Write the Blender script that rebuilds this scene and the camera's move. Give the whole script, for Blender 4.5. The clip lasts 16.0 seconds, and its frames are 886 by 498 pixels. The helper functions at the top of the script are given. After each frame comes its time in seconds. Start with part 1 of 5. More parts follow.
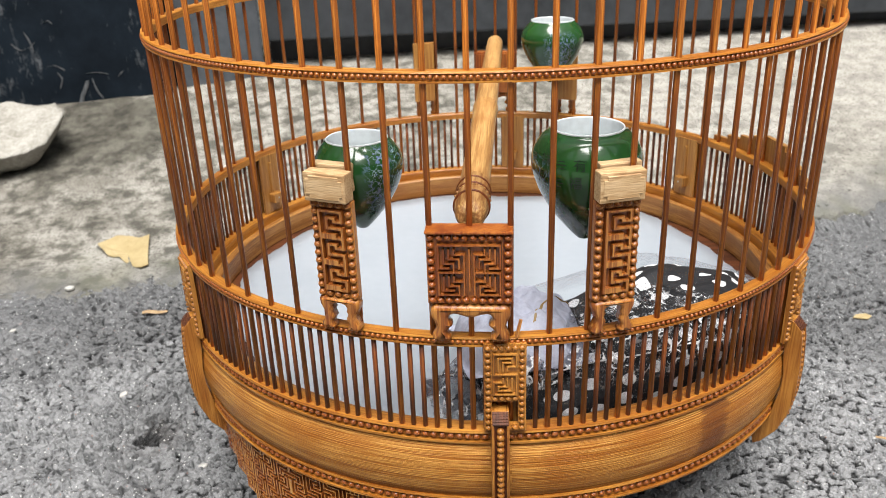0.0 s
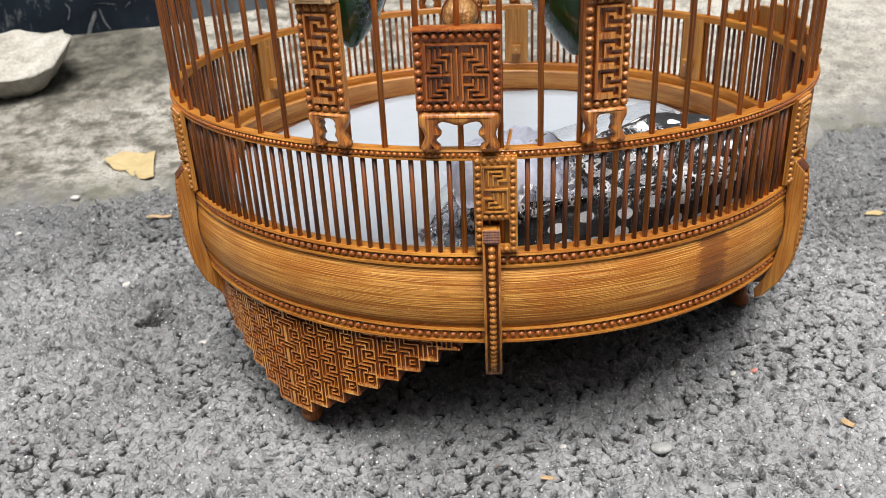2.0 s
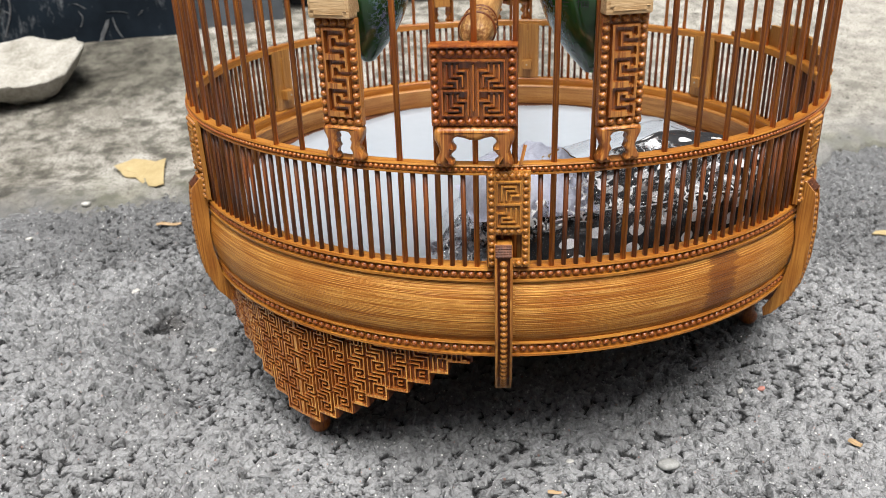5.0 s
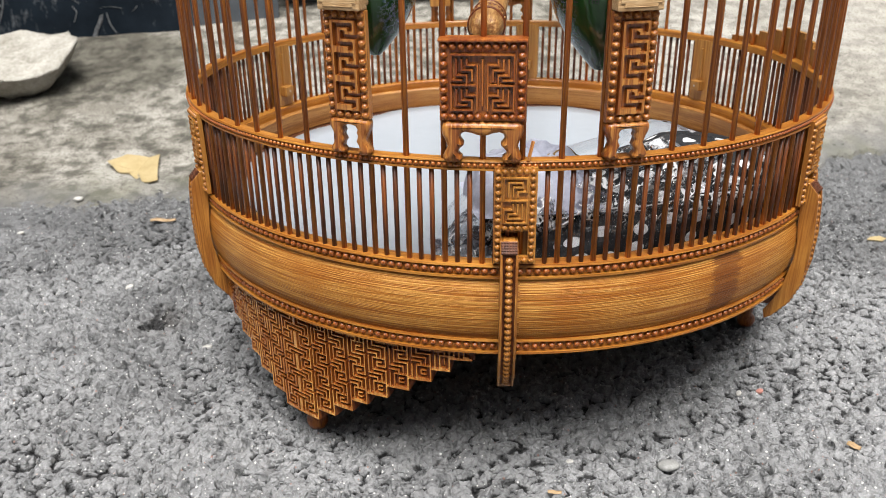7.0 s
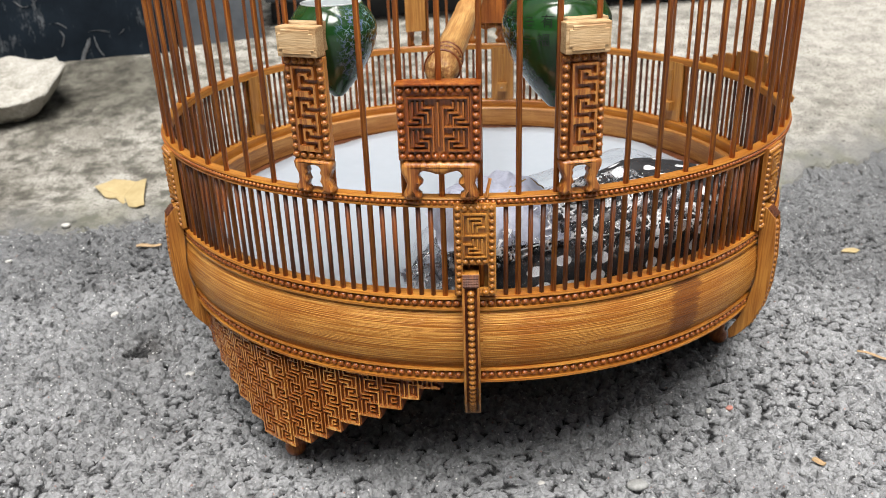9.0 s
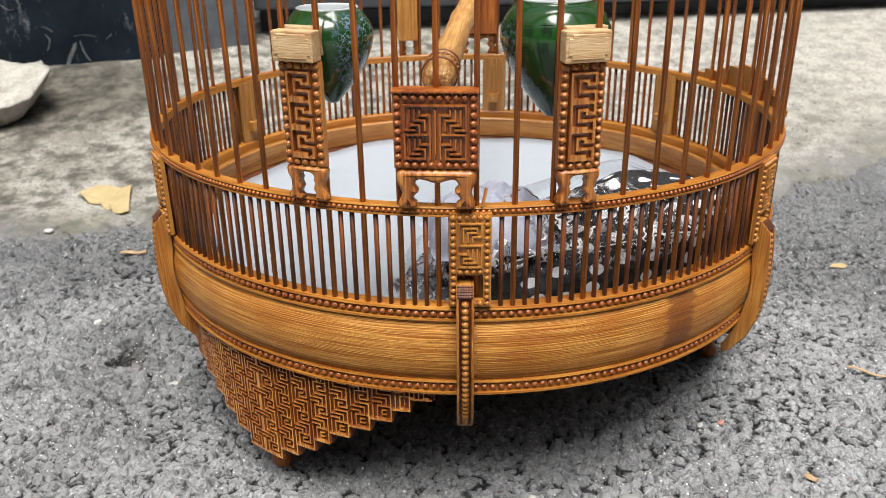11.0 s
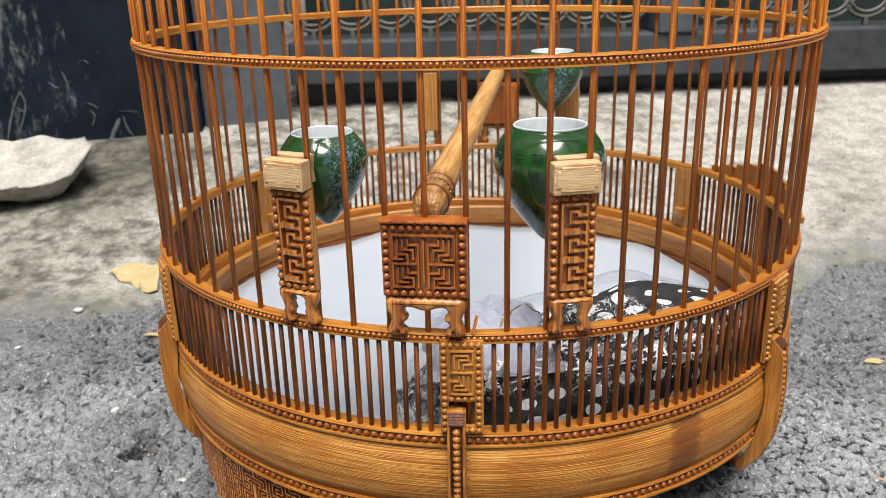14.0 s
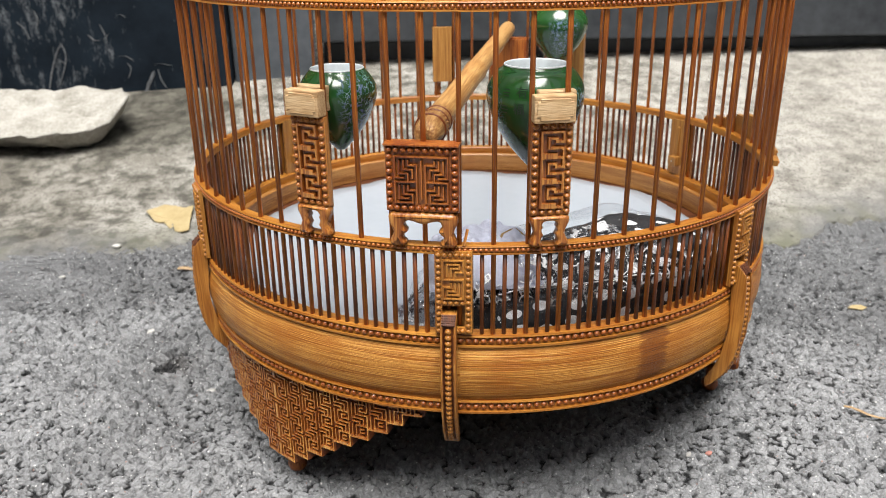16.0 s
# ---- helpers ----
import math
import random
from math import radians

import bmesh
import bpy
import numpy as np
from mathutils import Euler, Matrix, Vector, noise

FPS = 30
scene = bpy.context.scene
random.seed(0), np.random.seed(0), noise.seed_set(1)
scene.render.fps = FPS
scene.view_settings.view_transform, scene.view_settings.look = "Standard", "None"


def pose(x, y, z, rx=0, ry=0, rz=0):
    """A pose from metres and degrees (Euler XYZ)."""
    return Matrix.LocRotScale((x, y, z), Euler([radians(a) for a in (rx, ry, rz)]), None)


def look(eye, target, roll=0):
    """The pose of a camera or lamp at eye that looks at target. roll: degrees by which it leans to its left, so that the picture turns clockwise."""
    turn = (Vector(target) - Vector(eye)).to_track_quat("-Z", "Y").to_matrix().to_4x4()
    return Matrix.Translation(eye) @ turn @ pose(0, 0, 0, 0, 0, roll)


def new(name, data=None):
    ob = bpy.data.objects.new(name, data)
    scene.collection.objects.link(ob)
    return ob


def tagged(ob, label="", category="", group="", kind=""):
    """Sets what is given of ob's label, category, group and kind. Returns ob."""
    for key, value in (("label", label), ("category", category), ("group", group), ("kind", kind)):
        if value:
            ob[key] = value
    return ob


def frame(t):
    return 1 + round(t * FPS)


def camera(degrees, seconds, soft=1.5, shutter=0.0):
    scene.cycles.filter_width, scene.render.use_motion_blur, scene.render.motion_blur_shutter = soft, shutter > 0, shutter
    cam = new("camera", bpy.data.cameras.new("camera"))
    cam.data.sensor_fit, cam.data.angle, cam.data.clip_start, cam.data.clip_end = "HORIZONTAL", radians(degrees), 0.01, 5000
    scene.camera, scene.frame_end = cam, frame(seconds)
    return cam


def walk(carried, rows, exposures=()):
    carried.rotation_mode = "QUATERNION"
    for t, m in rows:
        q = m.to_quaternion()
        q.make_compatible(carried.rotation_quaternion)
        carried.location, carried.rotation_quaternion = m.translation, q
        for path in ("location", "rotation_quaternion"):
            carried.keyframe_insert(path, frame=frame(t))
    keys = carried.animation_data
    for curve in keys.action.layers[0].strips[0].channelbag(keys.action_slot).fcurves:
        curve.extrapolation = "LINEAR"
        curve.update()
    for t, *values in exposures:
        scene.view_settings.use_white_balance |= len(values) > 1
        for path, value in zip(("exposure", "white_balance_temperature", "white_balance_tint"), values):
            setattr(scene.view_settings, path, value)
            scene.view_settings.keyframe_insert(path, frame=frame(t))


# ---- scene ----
cam = camera(57.34, 16.0, soft=0.5)
# the small real aperture of the lens, focused on the front of the cage
cam.data.dof.use_dof, cam.data.dof.focus_distance, cam.data.dof.aperture_fstop = True, 0.312, 26.0
PATH = [
    (0, (-0.0210, -0.4267, 0.3058), (-0.0321, 0.4878, -0.0987), -2.08),
    (0.5, (-0.0216, -0.4304, 0.2811), (-0.0384, 0.4819, -0.1281), -2.30),
    (1, (-0.0233, -0.4364, 0.2622), (-0.0465, 0.4718, -0.1557), -2.52),
    (1.5, (-0.0216, -0.4400, 0.2482), (-0.0506, 0.4645, -0.1773), -2.76),
    (2, (-0.0128, -0.4470, 0.2481), (-0.0460, 0.4562, -0.1798), -2.86),
    (2.5, (-0.0068, -0.4462, 0.2534), (-0.0413, 0.4585, -0.1713), -2.83),
    (3, (-0.0095, -0.4472, 0.2510), (-0.0431, 0.4595, -0.1694), -2.61),
    (3.5, (-0.0113, -0.4402, 0.2523), (-0.0407, 0.4687, -0.1638), -2.37),
    (4, (-0.0111, -0.4420, 0.2521), (-0.0379, 0.4675, -0.1627), -2.14),
    (4.5, (-0.0101, -0.4482, 0.2571), (-0.0396, 0.4615, -0.1572), -2.04),
    (5, (-0.0162, -0.4488, 0.2499), (-0.0531, 0.4602, -0.1652), -1.97),
    (5.2, (-0.0172, -0.4498, 0.2489), (-0.0591, 0.4592, -0.1657), -1.97),
    (7.3, (-0.0231, -0.4474, 0.2451), (-0.0428, 0.4639, -0.1659), -0.70),
    (7.5, (-0.0191, -0.4454, 0.2431), (-0.0368, 0.4659, -0.1684), -0.80),
    (8, (-0.0179, -0.4403, 0.2458), (-0.0381, 0.4721, -0.1629), -1.41),
    (8.5, (-0.0139, -0.4507, 0.2572), (-0.0405, 0.4635, -0.1471), -2.10),
    (8.7, (-0.0079, -0.4527, 0.2602), (-0.0325, 0.4605, -0.1451), -2.10),
    (10.8, (-0.0187, -0.4454, 0.2578), (-0.0184, 0.4754, -0.1331), -0.73),
    (11, (-0.0127, -0.4484, 0.2578), (-0.0134, 0.4714, -0.1346), -0.73),
    (11.5, (0.0033, -0.4559, 0.2553), (-0.0015, 0.4623, -0.1408), -0.60),
    (12, (0.0100, -0.4626, 0.2430), (-0.0031, 0.4545, -0.1554), -0.34),
    (12.5, (0.0025, -0.4698, 0.2342), (-0.0231, 0.4488, -0.1601), -0.54),
    (13, (0.0053, -0.4485, 0.2466), (-0.0327, 0.4768, -0.1307), -0.73),
    (13.5, (0.0088, -0.4431, 0.2781), (-0.0415, 0.4939, -0.0676), -1.16),
    (14, (0.0078, -0.4341, 0.2814), (-0.0493, 0.5075, -0.0504), -1.40),
    (14.5, (0.0061, -0.4271, 0.2759), (-0.0539, 0.5158, -0.0518), -1.31),
    (15, (0.0057, -0.4403, 0.2666), (-0.0588, 0.4988, -0.0711), -1.06),
    (15.5, (0.0183, -0.4580, 0.2711), (-0.0555, 0.4754, -0.0801), -0.87),
    (16, (0.0233, -0.4812, 0.2780), (-0.0660, 0.4442, -0.0904), -0.79),
]
walk(cam, [(t, look(eye, target, roll)) for t, eye, target, roll in PATH])

# ---- light ----
world = bpy.data.worlds.new("world")
scene.world = world
world.use_nodes = True
wn = world.node_tree.nodes
sky = wn.new("ShaderNodeTexSky")
sky.sky_type, sky.sun_disc = "NISHITA", False
sky.sun_elevation, sky.sun_rotation = radians(69), radians(176)
sky.air_density, sky.dust_density, sky.ozone_density = 1.0, 4.0, 1.0
hue = wn.new("ShaderNodeHueSaturation")
hue.inputs["Saturation"].default_value = 0.30
world.node_tree.links.new(sky.outputs[0], hue.inputs["Color"])
world.node_tree.links.new(hue.outputs[0], wn["Background"].inputs["Color"])
wn["Background"].inputs["Strength"].default_value = 0.078
sun_data = bpy.data.lights.new("sun", "SUN")
sun_data.energy, sun_data.angle, sun_data.color = 3.45, radians(38), (1.0, 0.975, 0.935)
sun = new("sun", sun_data)
sun.matrix_world = look((0.06, -0.82, 2.15), (0, 0, 0))
scene.view_settings.exposure = 0.90

# ---- materials ----


def shader(name):
    m = bpy.data.materials.new(name)
    m.use_nodes = True
    n = m.node_tree.nodes
    return m, n, m.node_tree.links, n["Principled BSDF"]


def math_node(n, l, op, a, b=None):
    k = n.new("ShaderNodeMath")
    k.operation = op
    for i, v in enumerate((a, b)):
        if v is None:
            continue
        if isinstance(v, (int, float)):
            k.inputs[i].default_value = v
        else:
            l.new(v, k.inputs[i])
    return k.outputs[0]


def ramp(n, l, fac, stops):
    r = n.new("ShaderNodeValToRGB")
    while len(r.color_ramp.elements) < len(stops):
        r.color_ramp.elements.new(0.5)
    for e, (p, c) in zip(r.color_ramp.elements, stops):
        e.position, e.color = p, (*c, 1)
    l.new(fac, r.inputs[0])
    return r.outputs[0]


def mix(n, l, fac, a, b, kind="MIX"):
    k = n.new("ShaderNodeMix")
    k.data_type, k.blend_type = "RGBA", kind
    for sock, v in ((k.inputs[0], fac), (k.inputs[6], a), (k.inputs[7], b)):
        if isinstance(v, (int, float)):
            sock.default_value = v
        elif isinstance(v, tuple):
            sock.default_value = (*v, 1)
        else:
            l.new(v, sock)
    return k.outputs[2]


def noise_node(n, l, vec, scale, detail=4.0, rough=0.55):
    k = n.new("ShaderNodeTexNoise")
    k.inputs["Scale"].default_value, k.inputs["Detail"].default_value, k.inputs["Roughness"].default_value = scale, detail, rough
    if vec is not None:
        l.new(vec, k.inputs["Vector"])
    return k.outputs["Fac"]


def bump(n, l, height, bsdf, strength, dist):
    k = n.new("ShaderNodeBump")
    k.inputs["Strength"].default_value, k.inputs["Distance"].default_value = strength, dist
    l.new(height, k.inputs["Height"])
    l.new(k.outputs[0], bsdf.inputs["Normal"])
    return k


def grain_coords(n, l, mode, stretch=0.03):
    """Coordinates in which the fibres run along z, along x, or round the cage's axis."""
    tc = n.new("ShaderNodeTexCoord").outputs["Object"]
    if mode == "round":
        s = n.new("ShaderNodeSeparateXYZ")
        l.new(tc, s.inputs[0])
        a = math_node(n, l, "ARCTAN2", s.outputs[0], s.outputs[1])
        u = math_node(n, l, "MULTIPLY", a, 0.166 * stretch)
        c = n.new("ShaderNodeCombineXYZ")
        l.new(u, c.inputs[0])
        l.new(s.outputs[2], c.inputs[1])
        r2 = math_node(n, l, "POWER", math_node(n, l, "ADD", math_node(n, l, "POWER", s.outputs[0], 2.0), math_node(n, l, "POWER", s.outputs[1], 2.0)), 0.5)
        l.new(r2, c.inputs[2])
        return c.outputs[0], tc, a, s.outputs[2]
    m = n.new("ShaderNodeMapping")
    m.inputs["Scale"].default_value = {"z": (1, 1, stretch), "x": (stretch, 1, 1), "y": (1, stretch, 1)}[mode]
    l.new(tc, m.inputs[0])
    return m.outputs[0], tc, None, None


def bamboo(name, dark, light, mode, rough=0.40, fibre=1800, vary=0.25, coat=0.10, knot=False, relief=0.4, stretch=0.03, wide=0.4):
    m, n, l, b = shader(name)
    dark, light = tuple(c * 0.72 for c in dark), tuple(c * 0.76 for c in light)
    vec, tc, az, zz = grain_coords(n, l, mode, stretch)
    fine = noise_node(n, l, vec, fibre, 3.0, 0.6)
    broad = noise_node(n, l, vec, fibre * 0.12, 2.0, 0.5)
    blot = noise_node(n, l, tc, 45.0, 3.0, 0.55)
    f = math_node(n, l, "ADD", math_node(n, l, "MULTIPLY", fine, 1 - wide), math_node(n, l, "MULTIPLY", broad, wide))
    deep = tuple(c * k for c, k in zip(dark, (0.72, 0.62, 0.55)))
    col = ramp(n, l, f, [(0.38, deep), (0.46, dark), (0.57, light)])
    col = mix(n, l, ramp(n, l, blot, [(0.42, (0, 0, 0)), (0.7, (0.6, 0.6, 0.6))]), col, tuple(c * k for c, k in zip(dark, (0.95, 0.8, 0.65))), "MIX")
    if knot:
        # the smoke-brown node of the bamboo, on one stretch of the band
        edge = math_node(n, l, "MULTIPLY", math_node(n, l, "SUBTRACT", noise_node(n, l, vec, 1000, 4.0, 0.7), 0.5), 0.11)
        w = math_node(n, l, "ADD", math_node(n, l, "SUBTRACT", math_node(n, l, "SUBTRACT", math.pi, az), radians(31.6)), edge)
        k = math_node(n, l, "DIVIDE", math_node(n, l, "ABSOLUTE", w), radians(3.3))
        mask = ramp(n, l, k, [(0.0, (0.97, 0.97, 0.97)), (0.7, (0.88, 0.88, 0.88)), (0.9, (0, 0, 0))])
        mask = math_node(n, l, "MULTIPLY", mask, ramp(n, l, fine, [(0.42, (0.25, 0.25, 0.25)), (0.56, (1, 1, 1))]))
        col = mix(n, l, mask, col, (0.10, 0.022, 0.005))
    info = n.new("ShaderNodeObjectInfo")
    hsv = n.new("ShaderNodeHueSaturation")
    l.new(col, hsv.inputs["Color"])
    l.new(math_node(n, l, "ADD", math_node(n, l, "MULTIPLY", info.outputs["Random"], vary * 2), 1.0 - vary), hsv.inputs["Value"])
    l.new(hsv.outputs[0], b.inputs["Base Color"])
    b.inputs["Roughness"].default_value = rough
    b.inputs["Coat Weight"].default_value, b.inputs["Coat Roughness"].default_value = coat, 0.25
    b.inputs["Specular IOR Level"].default_value = 0.25 if knot else 0.5
    bump(n, l, f, b, relief, 0.0009)
    return m


BAR = bamboo("bar_bamboo", (0.40, 0.112, 0.010), (0.74, 0.262, 0.034), "z", 0.46, vary=0.2, coat=0.02)
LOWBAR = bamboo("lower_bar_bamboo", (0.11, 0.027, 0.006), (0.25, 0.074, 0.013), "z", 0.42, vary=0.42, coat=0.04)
RING = bamboo("ring_bamboo", (0.52, 0.185, 0.024), (0.76, 0.33, 0.052), "round", 0.36)
BAND = bamboo("band_bamboo", (0.47, 0.165, 0.020), (0.82, 0.41, 0.095), "round", 0.42, fibre=2600, vary=0.02, coat=0.10, knot=True, relief=0.7, stretch=0.008, wide=0.2)
INNER = bamboo("inner_bamboo", (0.36, 0.145, 0.032), (0.56, 0.27, 0.075), "round", 0.45, vary=0.05)
FLOORWOOD = bamboo("floor_wood", (0.075, 0.022, 0.007), (0.15, 0.046, 0.014), "x", 0.5, fibre=500)
BEAD = bamboo("bead_bamboo", (0.35, 0.09, 0.016), (0.55, 0.175, 0.033), "round", 0.30, fibre=900, vary=0.12, coat=0.35)
CARVED = bamboo("carved_bamboo", (0.36, 0.105, 0.016), (0.70, 0.30, 0.065), "z", 0.34, fibre=1300, vary=0.1, coat=0.25, relief=0.6)
CARVED_RED = bamboo("carved_red_bamboo", (0.31, 0.070, 0.010), (0.57, 0.185, 0.031), "z", 0.34, fibre=1300, vary=0.05, coat=0.25, relief=0.6)
CLIPWOOD = bamboo("clip_bamboo", (0.41, 0.15, 0.022), (0.65, 0.29, 0.054), "z", 0.38, fibre=1500, vary=0.06)
HATCH = bamboo("hatched_dull_bamboo", (0.10, 0.026, 0.006), (0.20, 0.056, 0.012), "z", 0.85, fibre=1500, vary=0.05)
# darker browns for carved recesses: stain with the grooves' shade put in
RECESS = bamboo("stained_recess_bamboo", (0.17, 0.038, 0.007), (0.30, 0.078, 0.015), "z", 0.42, fibre=1500, vary=0.05)
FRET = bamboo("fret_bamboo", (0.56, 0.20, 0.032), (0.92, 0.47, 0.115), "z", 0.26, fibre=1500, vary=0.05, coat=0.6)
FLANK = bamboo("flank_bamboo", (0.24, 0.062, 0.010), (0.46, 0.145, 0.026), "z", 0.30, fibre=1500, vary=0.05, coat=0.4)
PALE = bamboo("pale_bamboo", (0.66, 0.43, 0.21), (0.84, 0.60, 0.34), "x", 0.6, fibre=1500, vary=0.05, coat=0.0, relief=0.5, stretch=0.10)
PERCHWOOD = bamboo("perch_bamboo", (0.52, 0.26, 0.075), (0.76, 0.45, 0.165), "y", 0.48, fibre=1300, vary=0.02, coat=0.1)
PERCHEND = bamboo("perch_end_bamboo", (0.40, 0.18, 0.05), (0.74, 0.44, 0.16), "y", 0.55, fibre=900, vary=0.02, coat=0.05, relief=0.9)
PLATEBACK = bamboo("plate_back_bamboo", (0.42, 0.18, 0.035), (0.58, 0.28, 0.065), "z", 0.45, fibre=1100, vary=0.12)


def lump_tone(n, l, tc):
    return noise_node(n, l, tc, 300, 4.0, 0.6)


def asphalt():
    m, n, l, b = shader("asphalt")
    tc = n.new("ShaderNodeTexCoord").outputs["Object"]
    cell = n.new("ShaderNodeTexVoronoi")
    cell.inputs["Scale"].default_value = 520
    l.new(tc, cell.inputs["Vector"])
    grain = noise_node(n, l, tc, 900, 5.0, 0.7)
    mid = noise_node(n, l, tc, 150, 5.0, 0.62)
    big = noise_node(n, l, tc, 7.0, 5.0, 0.6)
    stone = mix(n, l, cell.outputs["Color"], (0.27, 0.275, 0.282), (0.43, 0.437, 0.445))
    tone = mix(n, l, ramp(n, l, grain, [(0.38, (0, 0, 0)), (0.60, (1, 1, 1))]), (0.235, 0.239, 0.245), stone)
    tone = mix(n, l, ramp(n, l, mid, [(0.45, (0.0, 0.0, 0.0)), (0.68, (0.7, 0.7, 0.7))]), tone, (0.37, 0.374, 0.379))
    tone = mix(n, l, ramp(n, l, mid, [(0.32, (0.25, 0.25, 0.25)), (0.40, (0.0, 0.0, 0.0))]), tone, (0.07, 0.071, 0.074))
    tone = mix(n, l, ramp(n, l, big, [(0.36, (0.5, 0.5, 0.5)), (0.56, (0, 0, 0))]), tone, (0.12, 0.121, 0.125))
    # fine cracks between the stones, broken off here and there
    warp = n.new("ShaderNodeTexNoise")
    warp.inputs["Scale"].default_value, warp.inputs["Detail"].default_value = 110, 1.5
    l.new(tc, warp.inputs["Vector"])
    bent = n.new("ShaderNodeVectorMath")
    bent.operation = "MULTIPLY_ADD"
    l.new(warp.outputs["Color"], bent.inputs[0])
    bent.inputs[1].default_value = (0.0065, 0.0065, 0.0065)
    l.new(tc, bent.inputs[2])
    gaps, plates = None, None
    for scale, keep, tilt in ((125, 0.44, 0.8), (240, 0.50, 0.7)):
        v = n.new("ShaderNodeTexVoronoi")
        v.feature = "DISTANCE_TO_EDGE"
        v.inputs["Scale"].default_value = scale
        l.new(bent.outputs[0], v.inputs["Vector"])
        line = ramp(n, l, v.outputs["Distance"], [(0.015, (1, 1, 1)), (0.075, (0, 0, 0))])
        line = math_node(n, l, "MULTIPLY", line, ramp(n, l, noise_node(n, l, tc, scale * 0.9, 2.0), [(keep - 0.06, (0, 0, 0)), (keep + 0.03, (1, 1, 1))]))
        gaps = line if gaps is None else math_node(n, l, "MAXIMUM", gaps, line)
        # each stone's worn face leans its own way
        f1 = n.new("ShaderNodeTexVoronoi")
        f1.inputs["Scale"].default_value = scale
        l.new(bent.outputs[0], f1.inputs["Vector"])
        away, lean, dot = (n.new("ShaderNodeVectorMath") for _ in range(3))
        away.operation, lean.operation, dot.operation = "SUBTRACT", "SUBTRACT", "DOT_PRODUCT"
        l.new(bent.outputs[0], away.inputs[0])
        l.new(f1.outputs["Position"], away.inputs[1])
        l.new(f1.outputs["Color"], lean.inputs[0])
        lean.inputs[1].default_value = (0.5, 0.5, 0.5)
        l.new(away.outputs[0], dot.inputs[0])
        l.new(lean.outputs[0], dot.inputs[1])
        leaf_tilt = math_node(n, l, "MULTIPLY", dot.outputs["Value"], tilt)
        plates = leaf_tilt if plates is None else math_node(n, l, "ADD", plates, leaf_tilt)
    # the cracks' shade is put into the colour as near-black lines
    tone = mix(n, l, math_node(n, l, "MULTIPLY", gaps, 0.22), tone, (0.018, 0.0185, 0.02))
    # darker asphalt towards the concrete, with a ragged border
    far = n.new("ShaderNodeSeparateXYZ")
    l.new(tc, far.inputs[0])
    ragged = math_node(n, l, "ADD", far.outputs[1], math_node(n, l, "MULTIPLY", math_node(n, l, "SUBTRACT", noise_node(n, l, tc, 11, 5.0, 0.65), 0.5), 0.55))
    tone = mix(n, l, ramp(n, l, ragged, [(0.0, (0, 0, 0)), (0.13, (0.62, 0.62, 0.62))]), tone, (0.085, 0.087, 0.09))
    # a dark brown blot in the little hollow and some rusty specks
    off = n.new("ShaderNodeVectorMath")
    off.operation = "DISTANCE"
    l.new(tc, off.inputs[0])
    off.inputs[1].default_value = (-0.208, -0.010, 0.0)
    blot = math_node(n, l, "ADD", off.outputs["Value"], math_node(n, l, "MULTIPLY", math_node(n, l, "SUBTRACT", mid, 0.5), 0.05))
    tone = mix(n, l, ramp(n, l, blot, [(0.006, (0.8, 0.8, 0.8)), (0.022, (0, 0, 0))]), tone, (0.05, 0.045, 0.042))
    sp = n.new("ShaderNodeTexVoronoi")
    sp.inputs["Scale"].default_value = 300
    l.new(tc, sp.inputs["Vector"])
    speck = ramp(n, l, math_node(n, l, "ADD", sp.outputs["Distance"], math_node(n, l, "MULTIPLY", mid, 0.4)), [(0.31, (1, 1, 1)), (0.37, (0, 0, 0))])
    pick = n.new("ShaderNodeSeparateColor")
    l.new(sp.outputs["Color"], pick.inputs[0])
    chip = mix(n, l, ramp(n, l, pick.outputs[0], [(0.84, (0, 0, 0)), (0.88, (1, 1, 1))]), (0.72, 0.72, 0.70), (0.34, 0.20, 0.16))
    tone = mix(n, l, math_node(n, l, "MULTIPLY", speck, 0.85), tone, chip)
    # black binder between the worn stones, with the gaps' shade painted in by height
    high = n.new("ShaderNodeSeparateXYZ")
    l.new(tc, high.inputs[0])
    gap_height = math_node(n, l, "ADD", high.outputs[2], math_node(n, l, "MULTIPLY", math_node(n, l, "SUBTRACT", lump_tone(n, l, tc), 0.5), 0.002))
    tone = mix(n, l, ramp(n, l, math_node(n, l, "MULTIPLY", math_node(n, l, "ADD", gap_height, 0.008), 100.0), [(0.49, (0.95, 0.95, 0.95)), (0.60, (0, 0, 0))]), tone, (0.012, 0.012, 0.013))
    l.new(tone, b.inputs["Base Color"])
    b.inputs["Roughness"].default_value = 0.42
    lump = noise_node(n, l, tc, 420, 6.0, 0.65)
    h = math_node(n, l, "ADD", math_node(n, l, "MULTIPLY", lump, 0.0014), math_node(n, l, "MULTIPLY", grain, 0.0010))
    h = math_node(n, l, "ADD", h, plates)
    h = math_node(n, l, "SUBTRACT", h, math_node(n, l, "MULTIPLY", gaps, 0.0005))
    bump(n, l, h, b, 0.9, 1.0)
    return m


